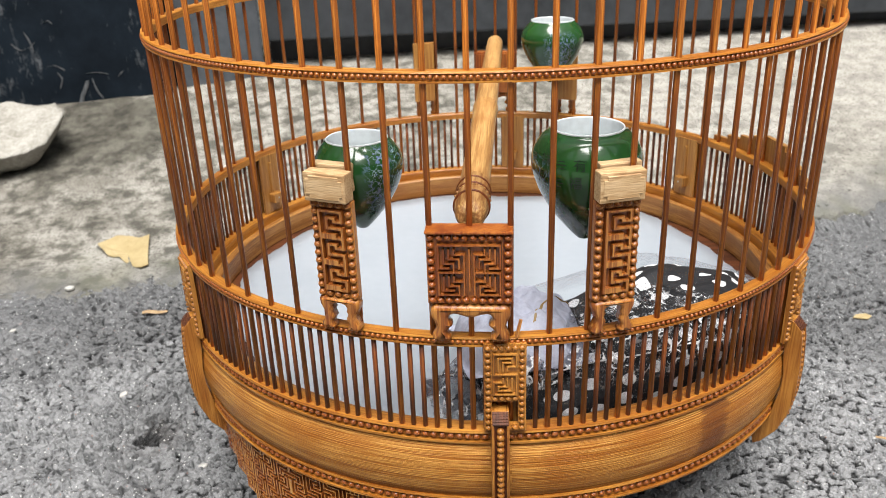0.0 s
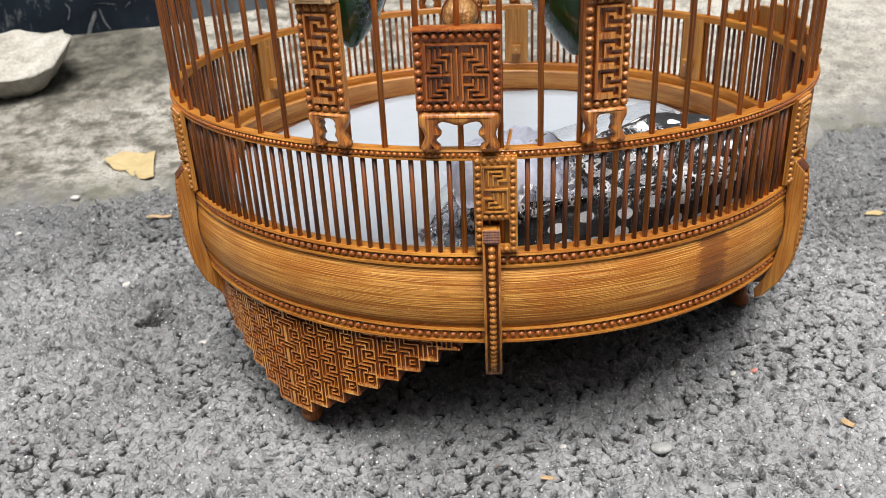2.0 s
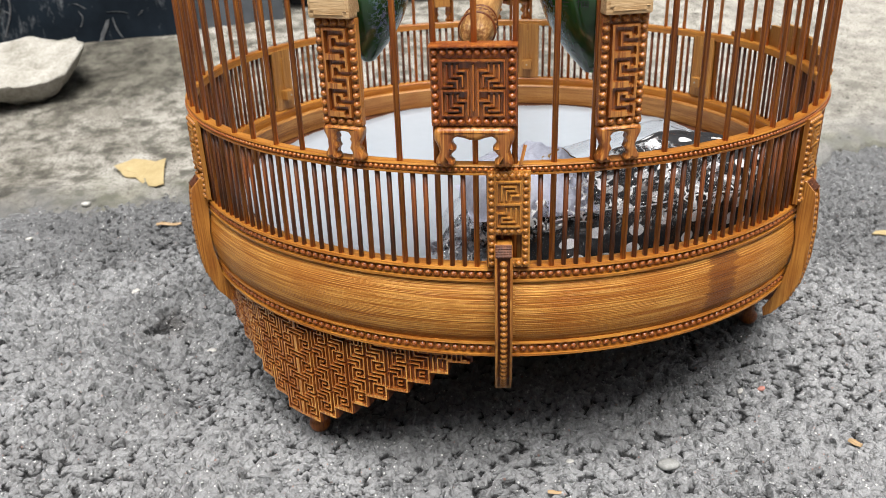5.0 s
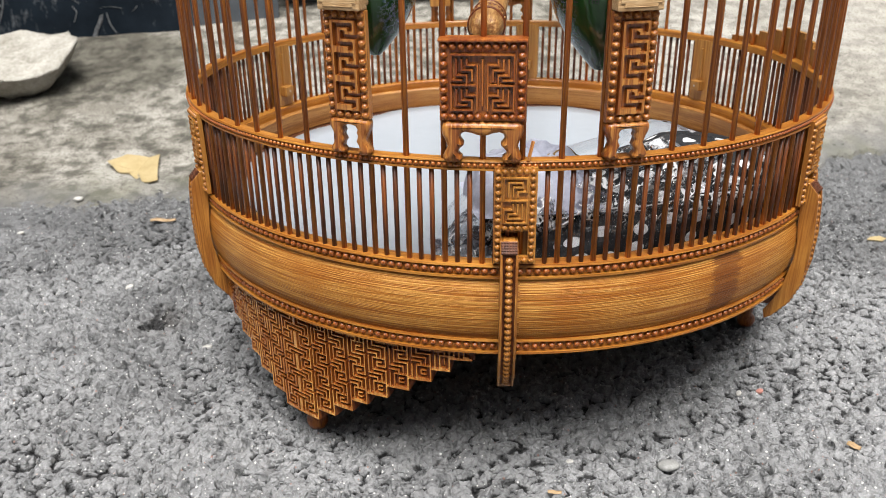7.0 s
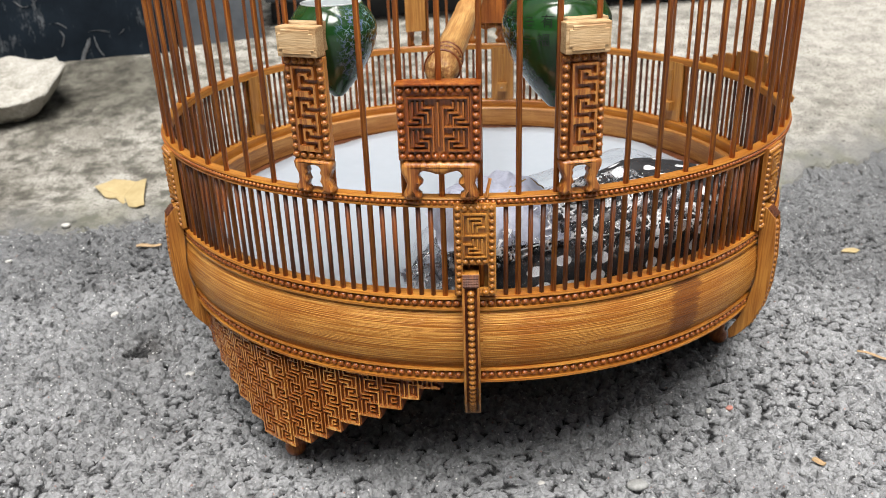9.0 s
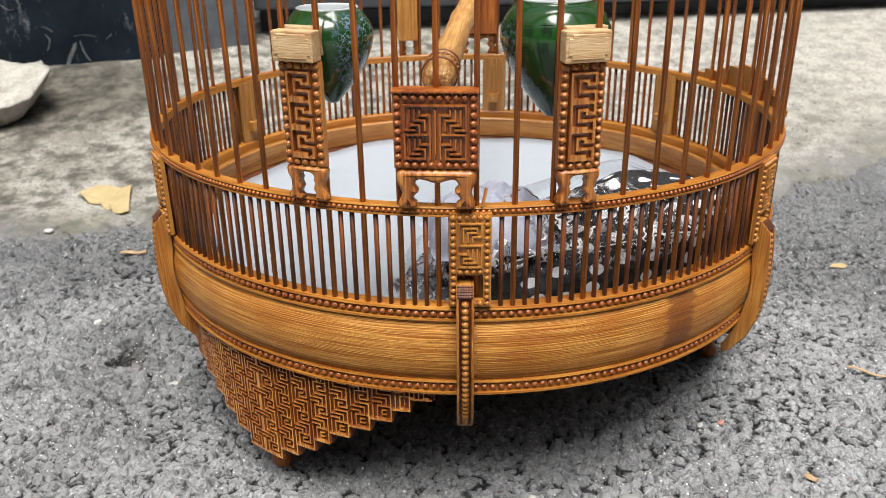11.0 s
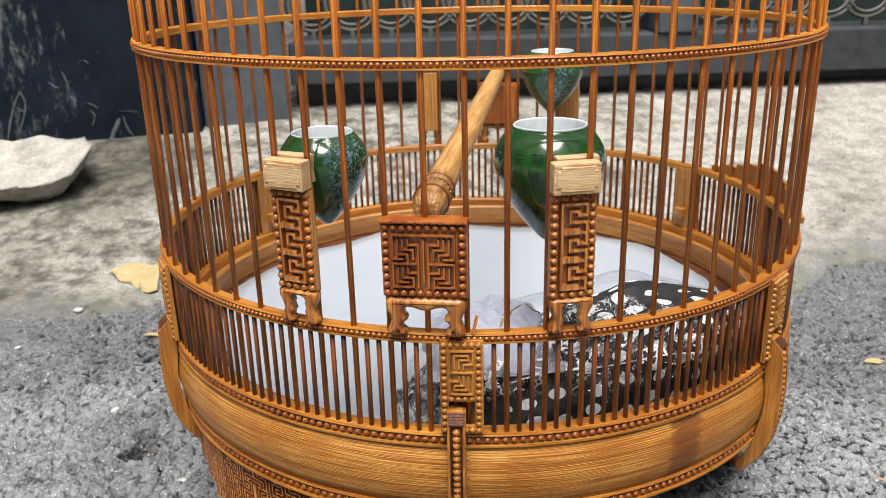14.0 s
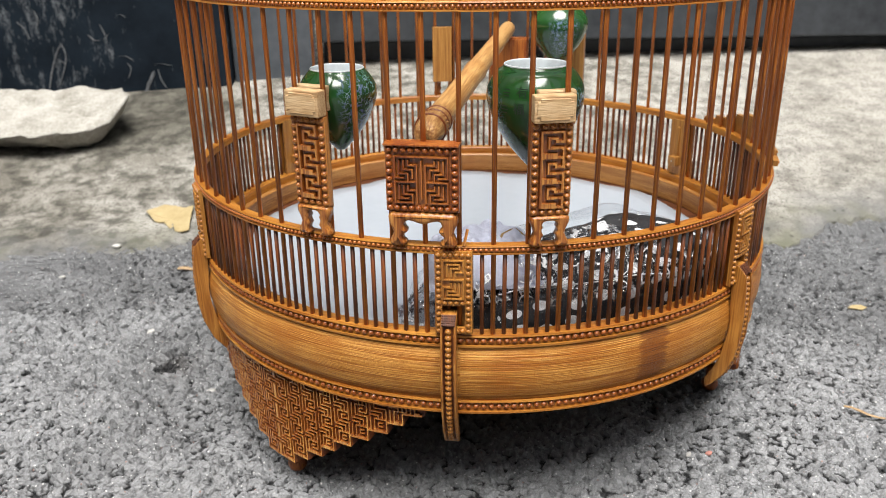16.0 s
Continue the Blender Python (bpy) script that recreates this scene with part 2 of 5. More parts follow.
def concrete():
    m, n, l, b = shader("concrete")
    tc = n.new("ShaderNodeTexCoord").outputs["Object"]
    g = noise_node(n, l, tc, 420, 5.0, 0.7)
    mid = noise_node(n, l, tc, 46, 6.0, 0.68)
    big = noise_node(n, l, tc, 6.0, 5.0, 0.65)
    col = ramp(n, l, mid, [(0.40, (0.115, 0.11, 0.092)), (0.475, (0.25, 0.238, 0.206)), (0.56, (0.43, 0.411, 0.37))])
    col = mix(n, l, ramp(n, l, big, [(0.40, (0.6, 0.6, 0.6)), (0.56, (0, 0, 0))]), col, (0.58, 0.57, 0.53), "MULTIPLY")
    side = n.new("ShaderNodeSeparateXYZ")
    l.new(tc, side.inputs[0])
    # paler towards the right, with a ragged border
    rightward = math_node(n, l, "ADD", side.outputs[0], math_node(n, l, "MULTIPLY", math_node(n, l, "SUBTRACT", big, 0.5), 0.8))
    col = mix(n, l, ramp(n, l, math_node(n, l, "ADD", rightward, 0.3), [(0.35, (0, 0, 0)), (0.75, (0.5, 0.5, 0.5))]), col, (0.52, 0.495, 0.445))
    # dirtier, patchy end of the apron
    worn = noise_node(n, l, tc, 17, 5.0, 0.7)
    dirty = math_node(n, l, "MULTIPLY", ramp(n, l, worn, [(0.40, (0.6, 0.6, 0.6)), (0.54, (0, 0, 0))]), ramp(n, l, math_node(n, l, "ADD", side.outputs[0], 0.5), [(0.10, (1, 1, 1)), (0.50, (0.25, 0.25, 0.25))]))
    col = mix(n, l, dirty, col, (0.50, 0.49, 0.45), "MULTIPLY")
    # far left darkened further: mottled concrete with the rock's soft shadow painted in
    col = mix(n, l, ramp(n, l, math_node(n, l, "ADD", side.outputs[0], math_node(n, l, "ADD", math_node(n, l, "MULTIPLY", worn, 0.3), 0.8)), [(0.42, (0.9, 0.9, 0.9)), (0.62, (0, 0, 0))]), col, (0.58, 0.57, 0.54), "MULTIPLY")
    # a darker green-grey patch beside the rock, its shadow painted into the concrete
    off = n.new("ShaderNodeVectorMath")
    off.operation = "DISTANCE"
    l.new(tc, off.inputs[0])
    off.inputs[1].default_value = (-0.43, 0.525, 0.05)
    rock_shade = math_node(n, l, "ADD", off.outputs["Value"], math_node(n, l, "MULTIPLY", math_node(n, l, "SUBTRACT", noise_node(n, l, tc, 22, 4.0, 0.6), 0.5), 0.16))
    col = mix(n, l, ramp(n, l, rock_shade, [(0.07, (0.9, 0.9, 0.9)), (0.13, (0, 0, 0))]), col, (0.42, 0.42, 0.38), "MULTIPLY")
    col = mix(n, l, ramp(n, l, g, [(0.38, (0.85, 0.85, 0.85)), (0.48, (0, 0, 0))]), col, (0.085, 0.072, 0.06))
    # street dust and a little moss over the broken front edge
    edge = n.new("ShaderNodeUVMap")
    edge.uv_map = "inward"
    part_uv = n.new("ShaderNodeSeparateXYZ")
    l.new(edge.outputs[0], part_uv.inputs[0])
    ragged = math_node(n, l, "ADD", part_uv.outputs[1], math_node(n, l, "MULTIPLY", math_node(n, l, "SUBTRACT", noise_node(n, l, tc, 30, 5.0, 0.7), 0.5), 0.13))
    moss = mix(n, l, ramp(n, l, noise_node(n, l, tc, 13, 3.0), [(0.45, (0, 0, 0)), (0.60, (1, 1, 1))]), (0.155, 0.155, 0.152), (0.15, 0.152, 0.105))
    col = mix(n, l, ramp(n, l, ragged, [(0.0, (0.85, 0.85, 0.85)), (0.075, (0, 0, 0))]), col, moss)
    pit = n.new("ShaderNodeTexVoronoi")
    pit.inputs["Scale"].default_value = 75
    l.new(tc, pit.inputs["Vector"])
    hole = ramp(n, l, math_node(n, l, "ADD", pit.outputs["Distance"], math_node(n, l, "MULTIPLY", mid, 0.35)), [(0.27, (1, 1, 1)), (0.33, (0, 0, 0))])
    col = mix(n, l, math_node(n, l, "MULTIPLY", hole, 0.7), col, (0.07, 0.067, 0.056))
    l.new(col, b.inputs["Base Color"])
    b.inputs["Roughness"].default_value = 0.85
    h = math_node(n, l, "SUBTRACT", math_node(n, l, "ADD", g, mid), math_node(n, l, "MULTIPLY", hole, 0.5))
    bump(n, l, h, b, 0.9, 0.003)
    return m


def stony(name, dark, light, scale, rough, relief=0.5, dist=0.002):
    m, n, l, b = shader(name)
    tc = n.new("ShaderNodeTexCoord").outputs["Object"]
    g = noise_node(n, l, tc, scale, 6.0, 0.6)
    h = noise_node(n, l, tc, scale * 8, 4.0, 0.6)
    f = math_node(n, l, "ADD", math_node(n, l, "MULTIPLY", g, 0.65), math_node(n, l, "MULTIPLY", h, 0.35))
    l.new(ramp(n, l, f, [(0.32, dark), (0.66, light)]), b.inputs["Base Color"])
    b.inputs["Roughness"].default_value = rough
    bump(n, l, f, b, relief, dist)
    return m


def navy_wall():
    m, n, l, b = shader("navy_wall_paint")
    tc = n.new("ShaderNodeTexCoord").outputs["Object"]
    g = noise_node(n, l, tc, 14, 6.0, 0.7)
    streak_map = n.new("ShaderNodeMapping")
    streak_map.inputs["Scale"].default_value = (1.5, 1.0, 0.55)
    l.new(tc, streak_map.inputs[0])
    s = noise_node(n, l, streak_map.outputs[0], 48, 5.0, 0.72)
    fine = noise_node(n, l, tc, 260, 3.0, 0.6)
    col = ramp(n, l, g, [(0.3, (0.004, 0.007, 0.011)), (0.7, (0.012, 0.019, 0.028))])
    patch = noise_node(n, l, tc, 9, 2.0, 0.5)
    many = math_node(n, l, "ADD", s, math_node(n, l, "MULTIPLY", math_node(n, l, "SUBTRACT", patch, 0.5), 0.42))
    along = n.new("ShaderNodeSeparateXYZ")
    l.new(tc, along.inputs[0])
    more = math_node(n, l, "MINIMUM", math_node(n, l, "MAXIMUM", math_node(n, l, "MULTIPLY", math_node(n, l, "SUBTRACT", 1.72, along.outputs[0]), 0.7), -0.03), 0.07)
    many = math_node(n, l, "ADD", many, more)
    scuff = math_node(n, l, "MULTIPLY", ramp(n, l, many, [(0.575, (0, 0, 0)), (0.74, (0.7, 0.7, 0.7))]), ramp(n, l, fine, [(0.30, (0.1, 0.1, 0.1)), (0.6, (1, 1, 1))]))
    col = mix(n, l, scuff, col, (0.24, 0.255, 0.27))
    l.new(col, b.inputs["Base Color"])
    b.inputs["Roughness"].default_value, b.inputs["Specular IOR Level"].default_value = 0.8, 0.12
    bump(n, l, fine, b, 0.3, 0.001)
    return m


ASPHALT, CONCRETE, NAVY = asphalt(), concrete(), navy_wall()
PLINTH = stony("plinth_stone", (0.014, 0.017, 0.021), (0.056, 0.062, 0.070), 7, 0.6, 0.3)
PILLAR = stony("pillar_stone", (0.036, 0.043, 0.052), (0.10, 0.11, 0.125), 8, 0.6, 0.3)
IRON = stony("railing_metal", (0.065, 0.063, 0.052), (0.155, 0.148, 0.128), 60, 0.55, 0.3)
GREEN_BACK = stony("green_panel", (0.008, 0.015, 0.013), (0.036, 0.056, 0.048), 22, 0.4, 0.1)
ROCK = stony("white_rock", (0.20, 0.188, 0.152), (0.48, 0.46, 0.42), 34, 0.85, 1.0, 0.006)
CHALK = stony("chalk", (0.018, 0.02, 0.024), (0.15, 0.157, 0.165), 240, 0.9, 0.2)
SKY_BLOCK = stony("sky_block_grey", (0.07, 0.07, 0.068), (0.14, 0.138, 0.13), 3, 0.8, 0.2)
LEAF = stony("dry_leaf", (0.30, 0.225, 0.10), (0.42, 0.335, 0.18), 60, 0.6, 0.5, 0.001)
STRAW = stony("straw", (0.27, 0.17, 0.075), (0.42, 0.29, 0.16), 200, 0.6, 0.4, 0.0005)
PEBBLE = stony("pebble", (0.30, 0.29, 0.27), (0.62, 0.61, 0.58), 150, 0.8, 0.4, 0.0008)
GRITSTONE = stony("grey_stone", (0.17, 0.172, 0.165), (0.33, 0.33, 0.32), 150, 0.8, 0.4, 0.0008)
REDCHIP = stony("red_brick", (0.36, 0.15, 0.12), (0.55, 0.26, 0.21), 200, 0.8, 0.4, 0.0008)
PAPER = stony("paper_white", (0.300, 0.334, 0.374), (0.330, 0.364, 0.404), 20, 0.45, 0.05)


def plain(name, color, rough, metal=0.0, coat=0.0):
    m, n, l, b = shader(name)
    tc = n.new("ShaderNodeTexCoord").outputs["Object"]
    g = noise_node(n, l, tc, 300, 3.0)
    l.new(ramp(n, l, g, [(0.3, tuple(c * 0.86 for c in color)), (0.7, color)]), b.inputs["Base Color"])
    b.inputs["Roughness"].default_value, b.inputs["Metallic"].default_value = rough, metal
    b.inputs["Coat Weight"].default_value = coat
    return m


METAL = plain("pin_metal", (0.55, 0.52, 0.46), 0.3, 1.0)
INK = plain("ink", (0.012, 0.02, 0.014), 0.4)
WHITE_GLAZE = plain("white_glaze", (0.66, 0.71, 0.73), 0.12)


def porcelain():
    """Dark green glaze with a sprig of blue flowers and pale tendrils on one side."""
    m, n, l, b = shader("green_porcelain")
    tc = n.new("ShaderNodeTexCoord").outputs["Object"]
    s = n.new("ShaderNodeSeparateXYZ")
    l.new(tc, s.inputs[0])
    az = math_node(n, l, "ARCTAN2", s.outputs[0], math_node(n, l, "MULTIPLY", s.outputs[1], -1.0))
    side = math_node(n, l, "ABSOLUTE", math_node(n, l, "SUBTRACT", az, radians(62)))
    region = ramp(n, l, math_node(n, l, "DIVIDE", side, radians(60)), [(0.35, (1, 1, 1)), (0.70, (0, 0, 0))])
    side2 = math_node(n, l, "ABSOLUTE", math_node(n, l, "ADD", az, radians(85)))
    region2 = ramp(n, l, math_node(n, l, "DIVIDE", side2, radians(50)), [(0.3, (1, 1, 1)), (0.7, (0, 0, 0))])
    region = math_node(n, l, "MAXIMUM", region, region2)
    belt = ramp(n, l, math_node(n, l, "MULTIPLY", math_node(n, l, "ABSOLUTE", math_node(n, l, "SUBTRACT", s.outputs[2], 0.022)), 50.0), [(0.5, (1, 1, 1)), (0.72, (0, 0, 0))])
    region = math_node(n, l, "MULTIPLY", region, belt)
    pet = noise_node(n, l, tc, 520, 4.0, 0.65)
    flower = math_node(n, l, "MULTIPLY", region, ramp(n, l, pet, [(0.54, (0, 0, 0)), (0.58, (1, 1, 1))]))
    curl = noise_node(n, l, tc, 340, 1.5, 0.5)
    line = ramp(n, l, math_node(n, l, "ABSOLUTE", math_node(n, l, "SUBTRACT", curl, 0.5)), [(0.010, (1, 1, 1)), (0.020, (0, 0, 0))])
    tendril = math_node(n, l, "MULTIPLY", region, line)
    glaze = ramp(n, l, noise_node(n, l, tc, 60, 3.0), [(0.3, (0.010, 0.048, 0.012)), (0.7, (0.020, 0.085, 0.018))])
    tone = mix(n, l, pet, (0.03, 0.06, 0.18), (0.22, 0.29, 0.48))
    col = mix(n, l, math_node(n, l, "MULTIPLY", flower, 0.85), glaze, tone)
    col = mix(n, l, math_node(n, l, "MULTIPLY", tendril, 0.6), col, (0.36, 0.48, 0.60))
    l.new(col, b.inputs["Base Color"])
    b.inputs["Roughness"].default_value = 0.15
    b.inputs["Coat Weight"].default_value, b.inputs["Coat Roughness"].default_value = 0.3, 0.06
    return m


PORCELAIN = porcelain()


def dotted():
    m, n, l, b = shader("dotted_fabric")
    uv = n.new("ShaderNodeUVMap").outputs[0]
    v = n.new("ShaderNodeTexVoronoi")
    v.voronoi_dimensions = "2D"
    v.inputs["Scale"].default_value, v.inputs["Randomness"].default_value = 68, 0.5
    l.new(uv, v.inputs["Vector"])
    dot = ramp(n, l, v.outputs["Distance"], [(0.225, (1, 1, 1)), (0.24, (0, 0, 0))])
    weave = noise_node(n, l, n.new("ShaderNodeTexCoord").outputs["Object"], 1600, 2.0)
    l.new(mix(n, l, dot, (0.010, 0.010, 0.012), (0.74, 0.75, 0.76)), b.inputs["Base Color"])
    b.inputs["Roughness"].default_value = 0.7
    bump(n, l, weave, b, 0.2, 0.0005)
    return m


DOTTED = dotted()
LINING = stony("lining_fabric", (0.36, 0.38, 0.48), (0.52, 0.54, 0.64), 500, 0.7, 0.3, 0.0005)
ZIP = plain("zip_tape", (0.34, 0.22, 0.08), 0.4)
THREAD = plain("white_piping", (0.75, 0.75, 0.76), 0.6)


def film_plastic(name, ior, rough, crush=0.0):
    """Clear film: transparent, with gloss that grows towards the edge; crushed film breaks up into small hard facets,
    its highlights painted as white creases.
    """
    m = bpy.data.materials.new(name)
    m.use_nodes = True
    n, l = m.node_tree.nodes, m.node_tree.links
    n.remove(n["Principled BSDF"])
    tc = n.new("ShaderNodeTexCoord").outputs["Object"]
    fres = n.new("ShaderNodeFresnel")
    fres.inputs["IOR"].default_value = ior
    g = n.new("ShaderNodeBsdfGlossy")
    g.inputs["Roughness"].default_value = rough
    k = n.new("ShaderNodeBump")
    l.new(k.outputs[0], g.inputs["Normal"])
    t = n.new("ShaderNodeBsdfTransparent")
    mx = n.new("ShaderNodeMixShader")
    l.new(t.outputs[0], mx.inputs[1])
    l.new(g.outputs[0], mx.inputs[2])
    if not crush:
        k.inputs["Strength"].default_value, k.inputs["Distance"].default_value = 0.5, 0.003
        l.new(noise_node(n, l, tc, 110, 2.0, 0.5), k.inputs["Height"])
        l.new(math_node(n, l, "MULTIPLY", fres.outputs[0], 0.45), mx.inputs[0])
    else:
        warp = n.new("ShaderNodeTexNoise")
        warp.inputs["Scale"].default_value, warp.inputs["Detail"].default_value = 90, 3
        l.new(tc, warp.inputs["Vector"])
        bent = n.new("ShaderNodeVectorMath")
        bent.operation = "MULTIPLY_ADD"
        l.new(warp.outputs["Color"], bent.inputs[0])
        bent.inputs[1].default_value = (0.016, 0.016, 0.016)
        l.new(tc, bent.inputs[2])
        height = None
        for scale, share in ((140, 1.0), (310, 0.5)):
            v = n.new("ShaderNodeTexVoronoi")
            v.distance = "MANHATTAN"
            v.inputs["Scale"].default_value = scale
            l.new(bent.outputs[0], v.inputs["Vector"])
            q = math_node(n, l, "MULTIPLY", v.outputs["Distance"], share)
            height = q if height is None else math_node(n, l, "ADD", height, q)
        k.inputs["Strength"].default_value, k.inputs["Distance"].default_value = 1.0, 0.0045
        l.new(height, k.inputs["Height"])
        l.new(k.outputs[0], fres.inputs["Normal"])
        # the film is pulled tight over the lower front and loose above it and at the open end
        at = n.new("ShaderNodeSeparateXYZ")
        l.new(tc, at.inputs[0])
        loose = ramp(n, l, math_node(n, l, "MULTIPLY", at.outputs[2], 5.0), [(0.585, (0, 0, 0)), (0.63, (1, 1, 1))])
        end = ramp(n, l, math_node(n, l, "ADD", at.outputs[0], 0.5), [(0.49, (1, 1, 1)), (0.505, (0, 0, 0))])
        front = ramp(n, l, math_node(n, l, "ADD", at.outputs[1], 0.6), [(0.480, (1, 1, 1)), (0.497, (0.12, 0.12, 0.12))])
        loose = math_node(n, l, "MULTIPLY", math_node(n, l, "MAXIMUM", loose, end), front)
        l.new(math_node(n, l, "MULTIPLY", math_node(n, l, "MINIMUM", fres.outputs[0], 0.5), math_node(n, l, "ADD", math_node(n, l, "MULTIPLY", loose, 0.8), 0.2)), mx.inputs[0])
        # folds at the open end: dark refractions of cloth and bars painted as tint
        vein = math_node(n, l, "ABSOLUTE", math_node(n, l, "SUBTRACT", noise_node(n, l, bent.outputs[0], 75, 2.0, 0.5), 0.5))
        fold = math_node(n, l, "MULTIPLY", ramp(n, l, vein, [(0.02, (1, 1, 1)), (0.07, (0, 0, 0))]), end)
        l.new(mix(n, l, fold, (0.93, 0.93, 0.94), (0.36, 0.35, 0.38)), t.inputs["Color"])
        # highlights of the crushed film, painted as white diffuse lines along creases
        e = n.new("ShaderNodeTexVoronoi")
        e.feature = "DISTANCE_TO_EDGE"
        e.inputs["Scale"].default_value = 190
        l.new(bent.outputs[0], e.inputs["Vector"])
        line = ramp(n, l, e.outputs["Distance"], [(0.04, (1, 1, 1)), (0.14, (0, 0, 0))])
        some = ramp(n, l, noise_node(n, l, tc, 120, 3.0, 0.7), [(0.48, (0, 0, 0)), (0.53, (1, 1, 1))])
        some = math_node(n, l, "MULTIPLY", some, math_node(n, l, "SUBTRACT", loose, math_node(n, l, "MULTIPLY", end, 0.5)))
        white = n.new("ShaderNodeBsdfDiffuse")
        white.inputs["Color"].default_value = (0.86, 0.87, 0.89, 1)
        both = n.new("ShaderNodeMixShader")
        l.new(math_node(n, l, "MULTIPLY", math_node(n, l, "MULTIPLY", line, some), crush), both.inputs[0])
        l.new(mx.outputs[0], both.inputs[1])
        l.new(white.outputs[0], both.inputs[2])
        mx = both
    l.new(mx.outputs[0], n["Material Output"].inputs[0])
    return m


PLASTIC = film_plastic("clear_plastic", 1.16, 0.06)
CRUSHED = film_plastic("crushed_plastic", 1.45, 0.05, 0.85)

# ---- building helpers ----
from mathutils.geometry import tessellate_polygon  # noqa: E402
from mathutils.bvhtree import BVHTree  # noqa: E402


def part(name, bm, material, parent=None, label="", smooth=False, matrix=None):
    """Links a bmesh as one mesh object, under a parent where one is given."""
    bmesh.ops.recalc_face_normals(bm, faces=bm.faces)
    me = bpy.data.meshes.new(name)
    bm.to_mesh(me)
    bm.free()
    return put(name, me, material, parent, label, smooth, matrix)


def put(name, me, material, parent=None, label="", smooth=False, matrix=None):
    if material and not me.materials:
        me.materials.append(material)
    if smooth:
        me.polygons.foreach_set("use_smooth", [True] * len(me.polygons))
    ob = new(name, me)
    if parent is not None:
        ob.parent = parent
    if matrix is not None:
        ob.matrix_basis = matrix
    if label:
        ob["label"] = label
    return ob


def mesh_from(name, verts, faces, smooth=False):
    me = bpy.data.meshes.new(name)
    me.from_pydata([tuple(v) for v in verts], [], [tuple(f) for f in faces])
    me.update()
    if smooth:
        me.polygons.foreach_set("use_smooth", [True] * len(me.polygons))
    return me


def polar(az, r, z):
    """A point by its azimuth in degrees, from the front (-y) towards +x."""
    return Vector((r * math.sin(radians(az)), -r * math.cos(radians(az)), z))


def at_rim(az, r, z):
    """A frame on the cage's wall: x along the wall to the right, y inwards, z up."""
    return Matrix.Translation(polar(az, r, z)) @ Matrix.Rotation(radians(az), 4, "Z")


def revolve(profile, n=180, closed=True):
    """A ring turned from a closed profile of (r, z)."""
    bm = bmesh.new()
    rows = [[bm.verts.new(polar(360 * k / n, r, z)) for r, z in profile] for k in range(n)]
    c = len(profile)
    for k in range(n):
        a, b = rows[k], rows[(k + 1) % n]
        for i in range(c if closed else c - 1):
            bm.faces.new((a[i], b[i], b[(i + 1) % c], a[(i + 1) % c]))
    return bm


def lathe(profile, n=32):
    """A turned body, open profile from axis to axis or to a rim."""
    bm = bmesh.new()
    rows = [[bm.verts.new((r * math.cos(2 * math.pi * k / n), r * math.sin(2 * math.pi * k / n), z)) for r, z in profile] for k in range(n)]
    for k in range(n):
        a, b = rows[k], rows[(k + 1) % n]
        for i in range(len(profile) - 1):
            bm.faces.new((a[i], b[i], b[i + 1], a[i + 1]))
    bmesh.ops.remove_doubles(bm, verts=bm.verts, dist=1e-6)
    return bm


def box(bm, x0, x1, y0, y1, z0, z1, soft=0.0):
    made = bmesh.ops.create_cube(bm, size=1.0, matrix=Matrix.Translation(((x0 + x1) / 2, (y0 + y1) / 2, (z0 + z1) / 2)) @ Matrix.Diagonal((x1 - x0, y1 - y0, z1 - z0, 1)))
    if soft:
        edges = {e for v in made["verts"] for e in v.link_edges}
        bmesh.ops.bevel(bm, geom=list(edges), offset=soft, segments=2, profile=0.6, affect="EDGES")


def slab(outline, y0, y1, soft=0.0, turns=1, deep=0.8):
    """A plate with an outline in x and z, from its eased front at y0 to its back at y1."""
    k = len(outline)
    area = sum(outline[i][0] * outline[(i + 1) % k][1] - outline[(i + 1) % k][0] * outline[i][1] for i in range(k))
    sign = 1.0 if area > 0 else -1.0
    lean = []
    for i in range(k):
        p, a, c = Vector(outline[i]), Vector(outline[i - 1]), Vector(outline[(i + 1) % k])
        d0, d1 = (p - a).normalized(), (c - p).normalized()
        n0, n1 = Vector((-d0.y, d0.x)) * sign, Vector((-d1.y, d1.x)) * sign
        lean.append((n0 + n1) / max(0.5, 1 + n0.dot(n1)))
    bm = bmesh.new()
    loops = [[bm.verts.new((x, y1, z)) for x, z in outline]]
    for step in ([0.0] if not soft else [radians(90 * q / turns) for q in range(turns + 1)]):
        into, up = soft * (1 - math.cos(step)), soft * deep * (1 - math.sin(step))
        loops.append([bm.verts.new((p[0] + m.x * into, y0 + up, p[1] + m.y * into)) for p, m in zip(outline, lean)])
    for a, c in zip(loops, loops[1:]):
        for i in range(k):
            bm.faces.new((a[i], a[(i + 1) % k], c[(i + 1) % k], c[i]))
    for loop in (loops[0], loops[-1]):
        for tri in tessellate_polygon([[v.co for v in loop]]):
            bm.faces.new([loop[i] for i in tri])
    return bm


